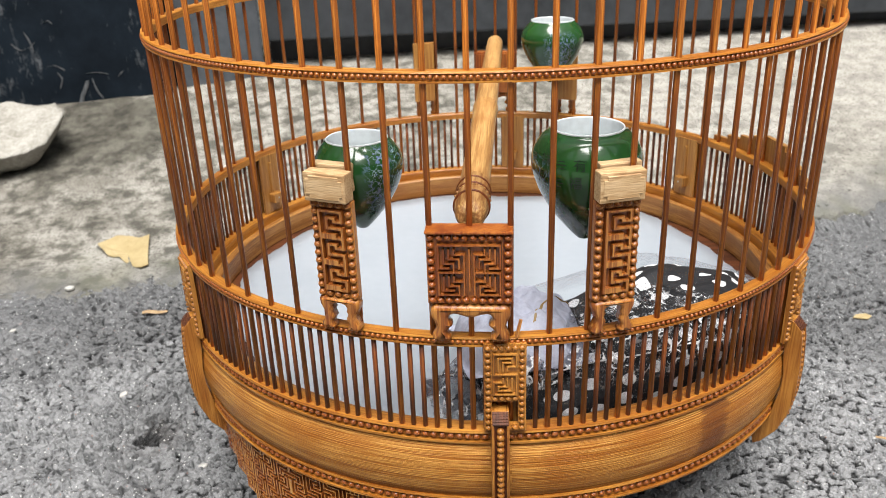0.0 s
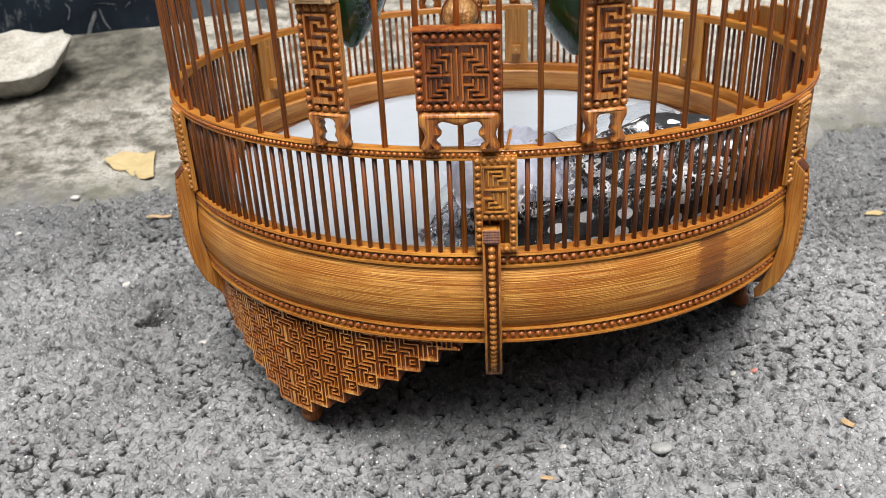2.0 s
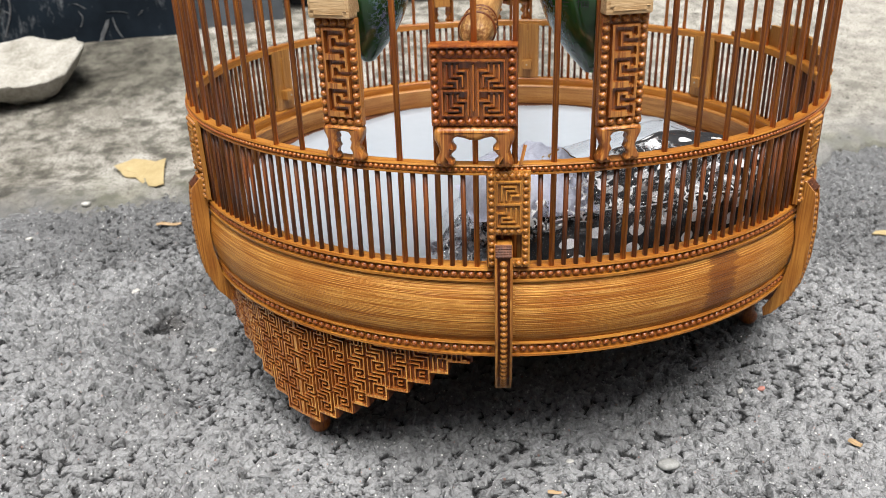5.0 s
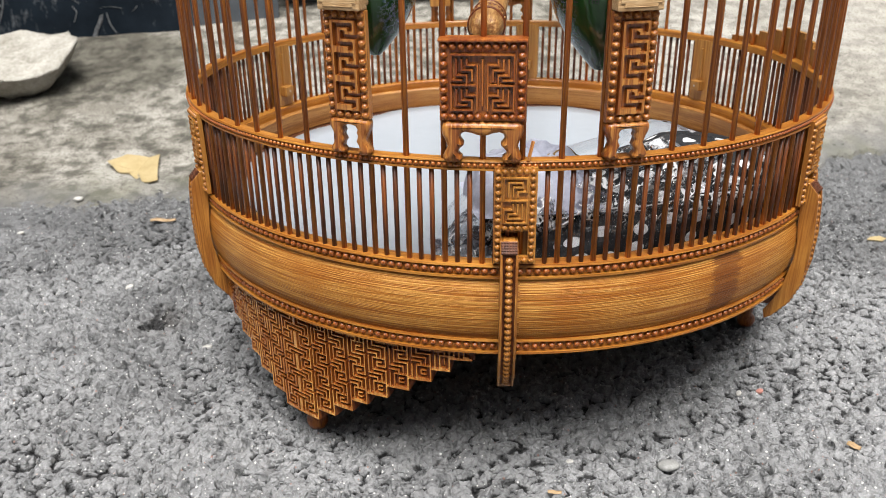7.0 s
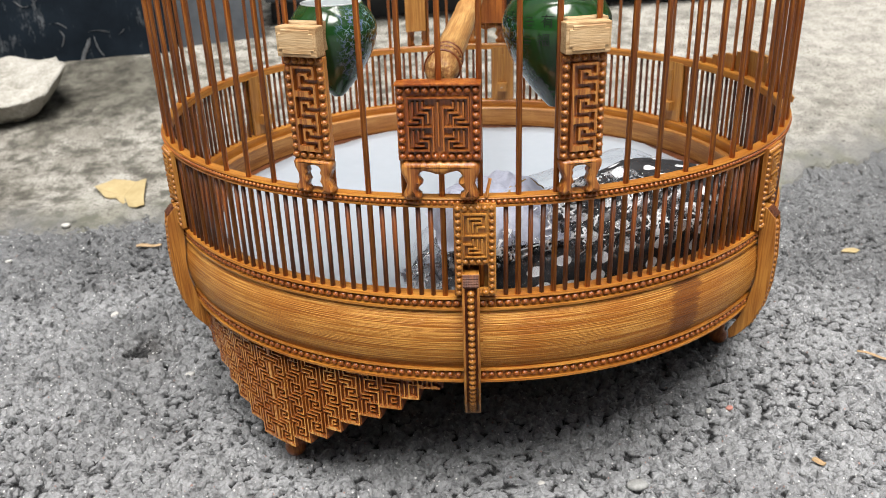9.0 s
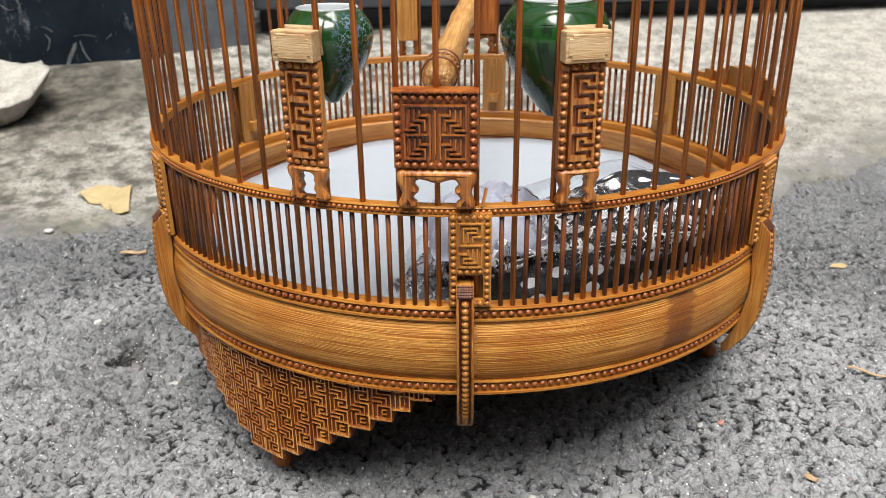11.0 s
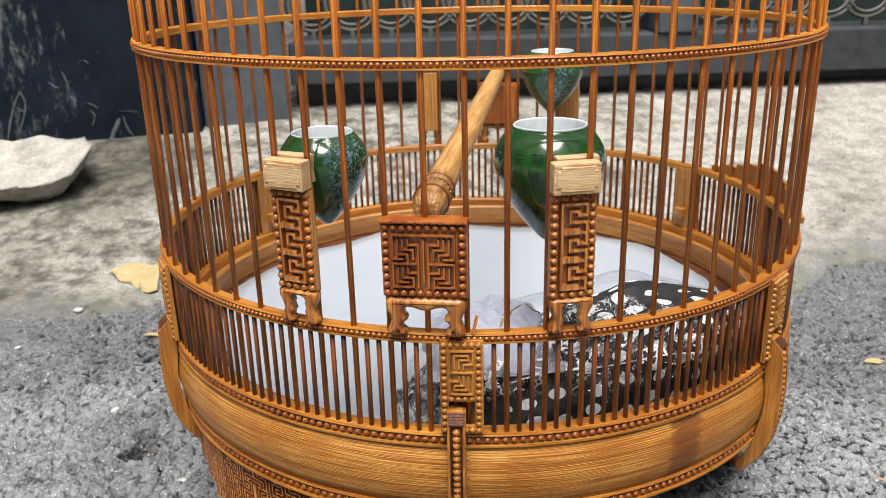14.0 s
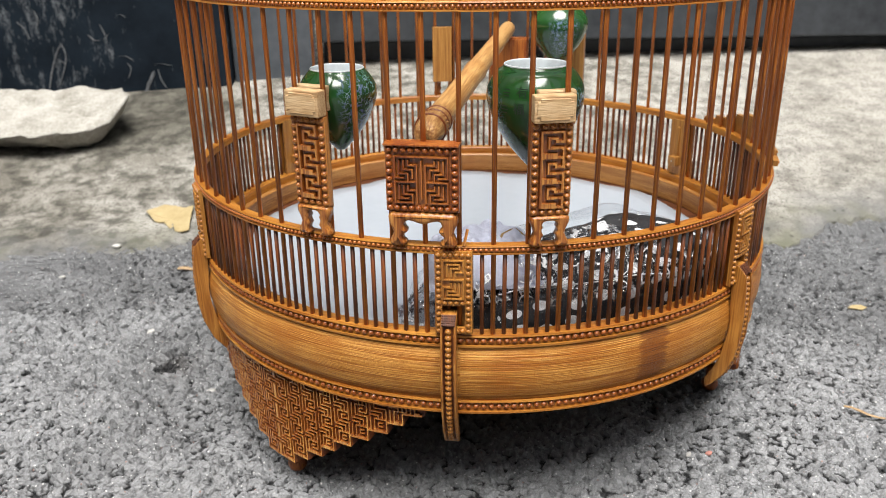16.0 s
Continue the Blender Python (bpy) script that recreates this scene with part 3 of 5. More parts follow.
def bead_cloud(centres, radius, squash=1.0, seg=8, rings=5):
    """Many small beads as vertex and face lists. centres: (point, outward)."""
    unit, faces = [], []
    for i in range(rings + 1):
        t = math.pi * i / rings
        for k in range(seg):
            a = 2 * math.pi * k / seg
            unit.append((math.sin(t) * math.cos(a), math.sin(t) * math.sin(a), math.cos(t)))
    for i in range(rings):
        for k in range(seg):
            faces.append((i * seg + k, i * seg + (k + 1) % seg, (i + 1) * seg + (k + 1) % seg, (i + 1) * seg + k))
    unit, faces = np.array(unit), np.array(faces)
    vs, fs = [], []
    for j, (c, out) in enumerate(centres):
        q = np.array(Vector(out).to_track_quat("Z", "Y").to_matrix())
        vs.append((unit * (radius, radius, radius * squash)) @ q.T + np.array(c))
        fs.append(faces + j * len(unit))
    return np.concatenate(vs), np.concatenate(fs)


BEAD_MESHES = {}


def beads(centres, radius, squash, material, parent):
    """Carved beads, each a piece of its own on one shared mesh."""
    key = (radius, squash, material.name)
    if key not in BEAD_MESHES:
        v, f = bead_cloud([((0, 0, 0), (0, 0, 1))], radius, squash)
        BEAD_MESHES[key] = mesh_from("bead", v, f, smooth=True)
        BEAD_MESHES[key].materials.append(material)
    for c, out in centres:
        put("bead", BEAD_MESHES[key], None, parent, matrix=Matrix.Translation(c) @ Vector(out).to_track_quat("Z", "Y").to_matrix().to_4x4())


def bead_ring(name, r, z, count, radius, parent):
    """A row of beads round a hoop; the large ones on the front half are single pieces."""
    pts = [(polar(360 * k / count, r, z), polar(360 * k / count, 1, 0)) for k in range(count)]
    if radius > 0.0012:
        beads([p for p in pts if p[1].y < 0.18], radius, 1.0, BEAD, parent)
        pts = [p for p in pts if p[1].y >= 0.18]
    me = mesh_from(name, *bead_cloud(pts, radius), smooth=True)
    return put(name, me, BEAD, parent, "row of small carved round beads")


def relief(rows, x0, z1, pitch_x, pitch_z, y_top, y_base, mapped=None, soft=0.18, ridge=0.98):
    """Raised key-fret ridges from rows of '#' cells, from the top row down; each ridge has sloped flanks."""
    h, w = len(rows), max(len(r) for r in rows)
    on = lambda i, j: 0 <= i < h and 0 <= j < len(rows[i]) and rows[i][j] == "#"  # noqa: E731
    verts, faces, tone, seen = [], [], [], {}

    def even(q):
        """Even cells, the ridges, are narrower than the channels between them."""
        k, r = int(q // 2) * 2, q - int(q // 2) * 2
        return k + (r * ridge if r <= 1 else ridge + (r - 1) * (2 - ridge))

    def vert(u, v, y):
        key = (round(u, 3), round(v, 3), y)
        if key not in seen:
            p = (x0 + even(u) * pitch_x * w / even(w), y_base if y else y_top, z1 - even(v) * pitch_z * h / even(h))
            seen[key] = len(verts)
            verts.append(mapped(*p) if mapped else p)
        return seen[key]

    for i in range(h):
        for j in range(w):
            if not on(i, j):
                continue
            # inset of the crest on the sides that fall away
            l0, r0 = (0 if on(i, j - 1) else soft), (0 if on(i, j + 1) else soft)
            t0, b0 = (0 if on(i - 1, j) else soft), (0 if on(i + 1, j) else soft)
            c = [(j + l0, i + t0), (j + 1 - r0, i + t0), (j + 1 - r0, i + 1 - b0), (j + l0, i + 1 - b0)]
            top = [vert(*p, 0) for p in c]
            faces.append(top)
            tone.append(0)
            low = [(j, i), (j + 1, i), (j + 1, i + 1), (j, i + 1)]
            sides = [(0, 1, t0), (1, 2, r0), (2, 3, b0), (3, 0, l0)]
            for a, b, drop in sides:
                if drop:
                    la, lb = list(low[a]), list(low[b])
                    faces.append([top[a], top[b], vert(*lb, 1), vert(*la, 1)])
                    tone.append(1)
    return verts, faces, tone


def fret(carving, crest, flank, parent, label):
    """Links a key-fret carving: polished crests, flanks in a darker stain with the grooves' shade painted in."""
    v, f, tone = carving
    me = mesh_from("fretwork", v, f)
    me.materials.append(crest)
    me.materials.append(flank)
    me.polygons.foreach_set("material_index", tone)
    return put("fretwork", me, None, parent, label)

# ---- ground and surroundings ----


def smooth_line(pts, steps=3):
    """A denser profile through the given points."""
    out = []
    for i in range(len(pts) - 1):
        p0, p1, p2, p3 = pts[max(0, i - 1)], pts[i], pts[i + 1], pts[min(len(pts) - 1, i + 2)]
        for s in range(steps):
            t = s / steps
            q = []
            for a, b, c, d in zip(p0, p1, p2, p3):
                q.append(0.5 * (2 * b + (c - a) * t + (2 * a - 5 * b + 4 * c - d) * t * t + (3 * b - a - 3 * c + d) * t ** 3))
            out.append((max(0.0, q[0]), q[1]))
    return out + [pts[-1]]


def cells(x, y, size, seed):
    """Nearest and second-nearest distances to one jittered point in each cell of a square grid, that point's own random number, and the fall of a plane through it."""
    gx, gy = np.floor(x / size), np.floor(y / size)
    f1, f2, own = np.full(x.shape, 9.0), np.full(x.shape, 9.0), np.zeros(x.shape)
    lean = np.zeros(x.shape)

    def rnd(a, b, k):
        v = np.sin(a * 127.1 + b * 311.7 + k * 74.7 + seed * 13.7) * 43758.5453
        return v - np.floor(v)

    for dx in (-1, 0, 1):
        for dy in (-1, 0, 1):
            cx, cy = gx + dx, gy + dy
            ox, oy = (cx + rnd(cx, cy, 1)) - x / size, (cy + rnd(cx, cy, 2)) - y / size
            d = np.hypot(ox, oy)
            r = rnd(cx, cy, 3)
            way = rnd(cx, cy, 4) * 6.283
            near = d < f1
            f2 = np.where(near, f1, np.minimum(f2, d))
            own = np.where(near, r, own)
            lean = np.where(near, ox * np.cos(way) + oy * np.sin(way), lean)
            f1 = np.where(near, d, f1)
    return f1, f2, own, lean


def value_noise(x, y, scale, seed):
    """Smooth random heights from 0 to 1 on a grid of the given cells per metre."""
    u, v = x * scale, y * scale
    i, j = np.floor(u), np.floor(v)
    f, g = u - i, v - j
    f, g = f * f * (3 - 2 * f), g * g * (3 - 2 * g)

    def rnd(a, c):
        q = np.sin(a * 157.3 + c * 269.5 + seed * 19.1) * 43758.5453
        return q - np.floor(q)

    return (rnd(i, j) * (1 - f) + rnd(i + 1, j) * f) * (1 - g) + (rnd(i, j + 1) * (1 - f) + rnd(i + 1, j + 1) * f) * g


def spread(lo, hi, step, far, grow=1.25):
    """Even steps between lo and hi, then ever longer ones out to far."""
    mid = list(np.arange(lo, hi + step / 2, step))
    out, d = [], step
    p = hi
    while p < far:
        d *= grow
        p += d
        out.append(p)
    low = [lo - (o - hi) for o in reversed(out)]
    return np.array(low + mid + out)


def sheet(name, xs, ys, zfun, material):
    gx, gy = np.meshgrid(xs, ys)
    gz = zfun(gx, gy)
    w = len(xs)
    v = np.stack([gx.ravel(), gy.ravel(), gz.ravel()], 1)
    i = np.arange(len(ys) - 1)[:, None] * w + np.arange(w - 1)[None]
    f = np.stack([i, i + 1, i + w + 1, i + w], -1).reshape(-1, 4)
    me = bpy.data.meshes.new(name)
    me.vertices.add(len(v))
    me.vertices.foreach_set("co", v.ravel())
    me.loops.add(f.size)
    me.loops.foreach_set("vertex_index", f.ravel())
    me.polygons.add(len(f))
    me.polygons.foreach_set("loop_start", np.arange(0, f.size, 4))
    me.polygons.foreach_set("use_smooth", np.zeros(len(f), bool))
    me.update(calc_edges=True)
    return put(name, me, material)


def asphalt_height(x, y):
    """Worn stones of a few millimetres with dark gaps between them, fading out with distance."""
    fade = np.clip(1.7 - np.hypot(x / 0.45, (y + 0.05) / 0.4), 0, 1)
    wx = x + 0.0022 * (value_noise(x, y, 170, 1) - 0.5) + 0.0012 * (value_noise(x, y, 420, 2) - 0.5)
    wy = y + 0.0022 * (value_noise(x, y, 170, 3) - 0.5) + 0.0012 * (value_noise(x, y, 420, 4) - 0.5)
    a1, a2, r, ta = cells(wx, wy * 1.35, 0.0066, 1)
    b1, b2, q, tb = cells(wx, wy * 1.15, 0.0045, 5)
    worn = value_noise(x, y, 28, 7)
    edge_a, edge_b = np.clip((a2 - a1) * 5.0, 0, 1), np.clip((b2 - b1) * 4.0, 0, 1)
    open_a = np.clip(3.0 * value_noise(x, y, 60, 11) - 0.4, 0.2, 1)
    stone = (1 - open_a * (1 - edge_a)) * 0.0017 + 0.0006 * r + 0.0038 * ta
    small = (1 - 0.7 * open_a * (1 - edge_b)) * 0.0009 + 0.0004 * q + 0.0015 * tb
    rough = 0.0005 * value_noise(x, y, 700, 8)
    sunk = 0.0005 * (np.sin(x * 23 + 1.0) * np.sin(y * 19 + 2.0)) + 0.0006 * worn
    hole = -0.006 * np.exp(-(((x + 0.215) / 0.011) ** 2 + ((y + 0.012) / 0.009) ** 2))
    return (stone * (0.55 + 0.7 * worn) + small + rough + sunk + hole - 0.0042) * fade + 0.22 * np.clip(y - 0.275, 0, 0.95) - 0.002 * (y > 0.27)


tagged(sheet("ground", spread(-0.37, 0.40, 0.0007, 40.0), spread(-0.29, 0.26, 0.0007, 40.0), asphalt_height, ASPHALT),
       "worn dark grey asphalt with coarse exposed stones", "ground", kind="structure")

EDGE_X = [-3.0, -0.85, -0.42, -0.27, -0.1, 0.1, 0.27, 0.32, 0.41, 0.62, 1.1, 3.0]
EDGE_Y = [-0.25, 0.12, 0.176, 0.197, 0.21, 0.225, 0.247, 0.285, 0.328, 0.42, 0.52, 0.70]


def apron():
    """The sloped concrete strip between the asphalt and the buildings, with a broken front edge."""
    xs = np.concatenate([np.linspace(-3, -0.75, 40)[:-1], np.linspace(-0.75, 0.75, 300), np.linspace(0.75, 3, 40)[1:]])
    front = np.interp(xs, EDGE_X, EDGE_Y) + 0.006 * np.sin(xs * 61) + 0.004 * np.sin(xs * 173 + 1) + 0.003 * np.sin(xs * 410)
    t = np.concatenate([[-0.002, 0.0], np.linspace(0.01, 1, 170) ** 1.3])
    back = 1.15
    gx = np.repeat(xs[None], len(t), 0)
    gy = front[None] + t[:, None] * (back - front[None])
    rise = 0.22 * np.maximum(gy - 0.27, 0) + 0.0045 * np.exp(-((gy - 0.27) / 0.06) ** 2)
    a1, a2, r, _ = cells(gx, gy, 0.012, 9)
    b1, b2, q, _ = cells(gx, gy, 0.05, 4)
    gz = -0.0035 + 0.0055 * np.clip((gy - front[None]) / 0.035, 0, 1) + rise + 0.0008 * np.clip((a2 - a1) * 1.4, 0, 1) * r + 0.003 * q * np.clip(b2 - b1, 0, 0.5)
    gz[0] = -0.006
    w = len(xs)
    v = np.stack([gx.ravel(), gy.ravel(), gz.ravel()], 1)
    i = np.arange(len(t) - 1)[:, None] * w + np.arange(w - 1)[None]
    f = np.stack([i, i + 1, i + w + 1, i + w], -1).reshape(-1, 4)
    me = mesh_from("pavement", v.tolist(), f.tolist(), smooth=True)
    inward = (gy - front[None]).ravel()
    layer = me.uv_layers.new(name="inward")
    corner = np.empty(len(me.loops), int)
    me.loops.foreach_get("vertex_index", corner)
    layer.data.foreach_set("uv", np.stack([gx.ravel()[corner], inward[corner]], 1).ravel())
    return put("pavement", me, CONCRETE)


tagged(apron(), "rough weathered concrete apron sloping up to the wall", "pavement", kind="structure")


def wall_run(name, a, b, thick, z0, z1, material, soft=0.002):
    """A straight wall from a to b (x, y), its visible face on that line, its body behind."""
    a, b = Vector((*a, 0)), Vector((*b, 0))
    length = (b - a).length
    bm = bmesh.new()
    box(bm, 0, length, 0, thick, z0, z1, soft)
    ang = math.atan2(b.y - a.y, b.x - a.x)
    return part(name, bm, material, matrix=Matrix.Translation(a) @ Matrix.Rotation(ang, 4, "Z"))


navy = tagged(wall_run("wall_navy", (-2.2, 0.335), (-0.372, 0.615), 0.06, -0.05, 1.6, NAVY), "dark navy painted wall with chalky scuffs", "wall", kind="structure")


def chalk_mark(pts, width):
    """A thin rubbed chalk stroke on the wall, through points (along, up)."""
    bm = bmesh.new()
    rows = []
    for i, p in enumerate(smooth_line(pts, 8)):
        q = Vector(p)
        k = width * (0.5 + 0.8 * noise.noise(Vector((i * 0.9, pts[0][0] * 50, 0))) ** 2 + 0.3 * math.sin(math.pi * min(1.0, i / (8 * len(pts) - 8))))
        rows.append([bm.verts.new((q.x + s * k, y, q.y + s * k * 0.3)) for s, y in ((-1, 0.0), (-0.8, -0.0008), (0.8, -0.0008), (1, 0.0))])
    for a, c in zip(rows, rows[1:]):
        for i in range(3):
            bm.faces.new((a[i], a[i + 1], c[i + 1], c[i]))
    part("chalk_mark", bm, CHALK, navy, "rubbed chalk stroke")


chalk_mark([(1.7443, 0.1007), (1.741, 0.092), (1.7366, 0.0849), (1.7285, 0.0674)], 0.0042)
chalk_mark([(1.7506, 0.1032), (1.7534, 0.0883), (1.7591, 0.0775)], 0.0012)
chalk_mark([(1.7826, 0.104), (1.7862, 0.107), (1.7899, 0.1106)], 0.0015)
chalk_mark([(1.7013, 0.1206), (1.71, 0.1216), (1.7201, 0.1152)], 0.0009)
chalk_mark([(1.7447, 0.1094), (1.757, 0.1102), (1.7706, 0.1075)], 0.0007)
chalk_mark([(1.6014, 0.0797), (1.6087, 0.1025), (1.6192, 0.1272), (1.6275, 0.1397)], 0.0022)
chalk_mark([(1.6275, 0.1397), (1.631, 0.1262), (1.6273, 0.1097), (1.6161, 0.0855)], 0.0016)
chalk_mark([(1.6124, 0.1145), (1.6204, 0.1174), (1.6273, 0.1142)], 0.0012)
chalk_mark([(1.6644, 0.1508), (1.6728, 0.1432), (1.6834, 0.1445), (1.692, 0.1517)], 0.0012)
chalk_mark([(1.6821, 0.1637), (1.6863, 0.1533), (1.6886, 0.1399)], 0.001)
chalk_mark([(1.5755, 0.1686), (1.584, 0.1597), (1.5873, 0.1464)], 0.0014)
chalk_mark([(1.6002, 0.1826), (1.6027, 0.1725), (1.5987, 0.1594)], 0.0016)
chalk_mark([(1.7106, 0.1124), (1.7147, 0.1047), (1.7098, 0.0925)], 0.001)
chalk_mark([(1.7052, 0.1734), (1.7123, 0.1762), (1.7175, 0.1718)], 0.0009)
tagged(wall_run("pillar_corner", (-0.372, 0.628), (-0.262, 0.655), 0.10, -0.05, 1.6, PILLAR, 0.004), "blue grey stone corner pillar", "pillar", kind="structure")
tagged(wall_run("wall_recess", (-0.262, 0.705), (2.4, 0.93), 0.08, -0.05, 0.125, PLINTH), "dark recessed foot of the stone plinth", "wall", kind="structure")
tagged(wall_run("wall_plinth", (-0.262, 0.672), (2.4, 0.905), 0.12, 0.129, 0.186, PLINTH, 0.003), "dark grey stone plinth with a worn top edge", "wall", kind="structure")
tagged(wall_run("pillar_middle", (0.238, 0.712), (0.292, 0.717), 0.10, 0.186, 1.5, PILLAR, 0.003), "blue grey stone pillar between the railings", "pillar", kind="structure")
tagged(wall_run("wall_back", (-0.262, 0.80), (2.4, 1.03), 0.06, 0.0, 1.6, GREEN_BACK), "dark green panel behind the railing", "wall", kind="structure")


# unseen walls added to block low sky light and darken under the cage
for name, a, c in (("sky_block_front", (5.0, -4.2), (-5.0, -4.2)), ("sky_block_left", (-3.6, -4.2), (-3.6, 0.1)), ("sky_block_right", (4.2, 1.1), (4.2, -4.2))):
    tagged(wall_run(name, a, c, 0.2, -0.05, 3.4, SKY_BLOCK, 0.01), "plain grey unseen wall added to block low sky light", "wall", kind="structure")


def torus(bm, centre, r, tube, axis_turn, seg=28, ring=6):
    rows = []
    for i in range(seg):
        a = 2 * math.pi * i / seg
        row = []
        for k in range(ring):
            c = 2 * math.pi * k / ring
            p = Vector(((r + tube * math.cos(c)) * math.cos(a), tube * math.sin(c), (r + tube * math.cos(c)) * math.sin(a)))
            row.append(bm.verts.new(Vector(centre) + axis_turn @ p))
        rows.append(row)
    for i in range(seg):
        for k in range(ring):
            bm.faces.new((rows[i][k], rows[(i + 1) % seg][k], rows[(i + 1) % seg][(k + 1) % ring], rows[i][(k + 1) % ring]))


def railing(x0, x1, name_label):
    """Cast railing of interlocking rings between two rails, standing on the plinth."""
    slope = (0.905 - 0.672) / 2.662
    root = tagged(new("railing"), name_label, "railing", group="railings on the plinth")
    turn = Matrix.Rotation(math.atan(slope), 3, "Z")
    line = lambda x, dy=0.045: (x, 0.672 + (x + 0.262) * slope + dy)  # noqa: E731
    step = 0.054
    count = int((x1 - x0) / step)
    for k in range(count + 1):
        x = x0 + k * step
        bm = bmesh.new()
        torus(bm, (*line(x), 0.2335), 0.036, 0.0032, turn)
        torus(bm, (*line(x, 0.043), 0.2335), 0.029, 0.0022, turn)
        part("ring", bm, IRON, root, smooth=True)
        bm = bmesh.new()
        box(bm, -0.003, 0.003, -0.003, 0.003, 0.186, 0.199, 0.0008)
        part("stud", bm, IRON, root, matrix=Matrix.Translation((*line(x), 0)) @ turn.to_4x4())
    for z in (0.272, 0.36):
        bm = bmesh.new()
        box(bm, x0 - 0.02, x1 + 0.02, -0.004, 0.004, z - 0.004, z + 0.004, 0.001)
        ob = part("rail", bm, IRON, root)
        ob.matrix_basis = Matrix.Translation((0, 0.672 + 0.262 * slope + 0.045, 0)) @ turn.to_4x4()


railing(-0.235, 0.205, "weathered metal railing of interlocking rings")
railing(0.325, 1.30, "weathered metal railing of interlocking rings")


def lumpy(name, size, seed, material, flat=0.35, sub=4):
    bm = bmesh.new()
    bmesh.ops.create_icosphere(bm, subdivisions=sub, radius=1.0)
    for v in bm.verts:
        p = v.co.copy()
        k = 1 + 0.16 * noise.noise(p * 1.3 + Vector((seed, 0, 0))) + 0.07 * noise.noise(p * 3.7 + Vector((0, seed, 0))) + 0.025 * noise.noise(p * 11)
        p *= k
        top = 0.55 + 0.10 * noise.noise(Vector((p.x * 1.6, p.y * 1.6, seed)))
        if p.z > top:
            p.z = top + (p.z - top) * 0.18
        p.z = max(p.z, -flat - 0.15) if p.z < 0 else p.z
        v.co = Vector((p.x * size[0], p.y * size[1], p.z * size[2]))
    return part(name, bm, material, smooth=True)


def slab_rock():
    """An angular slab of limestone: a rough top that falls to the front, a broken edge, undercut sides."""
    belt = [(-0.76, 0.455, 0.070), (-0.65, 0.392, 0.064), (-0.55, 0.385, 0.060), (-0.515, 0.388, 0.060), (-0.4955, 0.400, 0.0625), (-0.4776, 0.412, 0.0647), (-0.4587, 0.427, 0.0695), (-0.454, 0.440, 0.0797),
            (-0.4512, 0.452, 0.0863), (-0.4509, 0.470, 0.0933), (-0.470, 0.492, 0.0945), (-0.4948, 0.512, 0.0939), (-0.5257, 0.516, 0.0933), (-0.5548, 0.516, 0.0915), (-0.66, 0.505, 0.092), (-0.74, 0.49, 0.085)]
    n = 208
    mid = Vector((-0.58, 0.462, 0.0))
    edge = []
    for i in range(n):
        u = i / n * len(belt)
        a, c = Vector(belt[int(u)]), Vector(belt[(int(u) + 1) % len(belt)])
        edge.append(a.lerp(c, u - int(u)))
    steps = [(0.0, 0)] + [(k / 9, 1) for k in range(10)] + [(k / 14, 2) for k in range(1, 15)]
    bm = bmesh.new()
    rows = []
    for f, zone in steps:
        row = []
        for e in edge:
            flat = Vector((e.x, e.y, 0))
            base = mid.lerp(flat, 0.84)
            base.x = min(base.x, -0.486)
            if e.y < 0.465:
                base.y = 0.430 + 0.9 * max(0.0, e.x + 0.478)
            base.z = 0.002 + 0.22 * (base.y - 0.27)
            if zone == 0:
                p = mid.lerp(base, 0.5)
                p.z = 0.002 + 0.22 * (p.y - 0.27)
            elif zone == 1:
                p = base.lerp(e, f)
                bulge = math.sin(f * math.pi) * 0.004
                p += (flat - mid).normalized() * bulge
            else:
                crown = 0.0655 + 0.33 * (e.y * (1 - f) + mid.y * f - 0.43)
                p = e.lerp(Vector((mid.x, mid.y, 0.080)), f)
                p.z = e.z * (1 - min(1, f * 3)) + crown * min(1, f * 3) if f < 1 else 0.077
            q = p * 26
            k = noise.noise(q) * 0.0045 + noise.noise(q * 2.7) * 0.0028 + noise.noise(q * 7.1) * 0.0012
            if zone:
                p = p + Vector((0.5 * k, 0.5 * k, k))
            if zone == 2:
                d = p.y - 0.452 - 0.008 * noise.noise(Vector((p.x * 30, 0, 0))) - 0.05 * (p.x + 0.5)
                if abs(d) < 0.006 and p.x < -0.475:
                    p.z -= 0.005 * (1 - abs(d) / 0.006)
            row.append(bm.verts.new(p))
        rows.append(row)
    for a, c in zip(rows, rows[1:]):
        for i in range(n):
            bm.faces.new((a[i], a[(i + 1) % n], c[(i + 1) % n], c[i]))
    bm.faces.new(rows[0])
    bmesh.ops.remove_doubles(bm, verts=bm.verts, dist=1e-5)
    return part("rock", bm, ROCK, smooth=True)


tagged(slab_rock(), "flat angular pale limestone rock lying on the concrete", "rock")


def leaf(outline, curl, m, material, name="dry_leaf"):
    bm = bmesh.new()
    n = len(outline)
    c = Vector((sum(p[0] for p in outline) / n, sum(p[1] for p in outline) / n, 0.0))
    for s, dz in ((0, 0.0), (1, -0.0006)):
        ring = [bm.verts.new((x, y, dz + curl * ((x - c.x) ** 2 * 40 + abs(math.sin(i * 2.3)) * 0.02))) for i, (x, y) in enumerate(outline)]
        mid = bm.verts.new((c.x, c.y, dz))
        for i in range(n):
            bm.faces.new((ring[i], ring[(i + 1) % n], mid) if s == 0 else (ring[(i + 1) % n], ring[i], mid))
        if s:
            for i in range(n):
                bm.faces.new((first[i], ring[i], ring[(i + 1) % n], first[(i + 1) % n]))
        first = ring
    return part(name, bm, material, matrix=m)


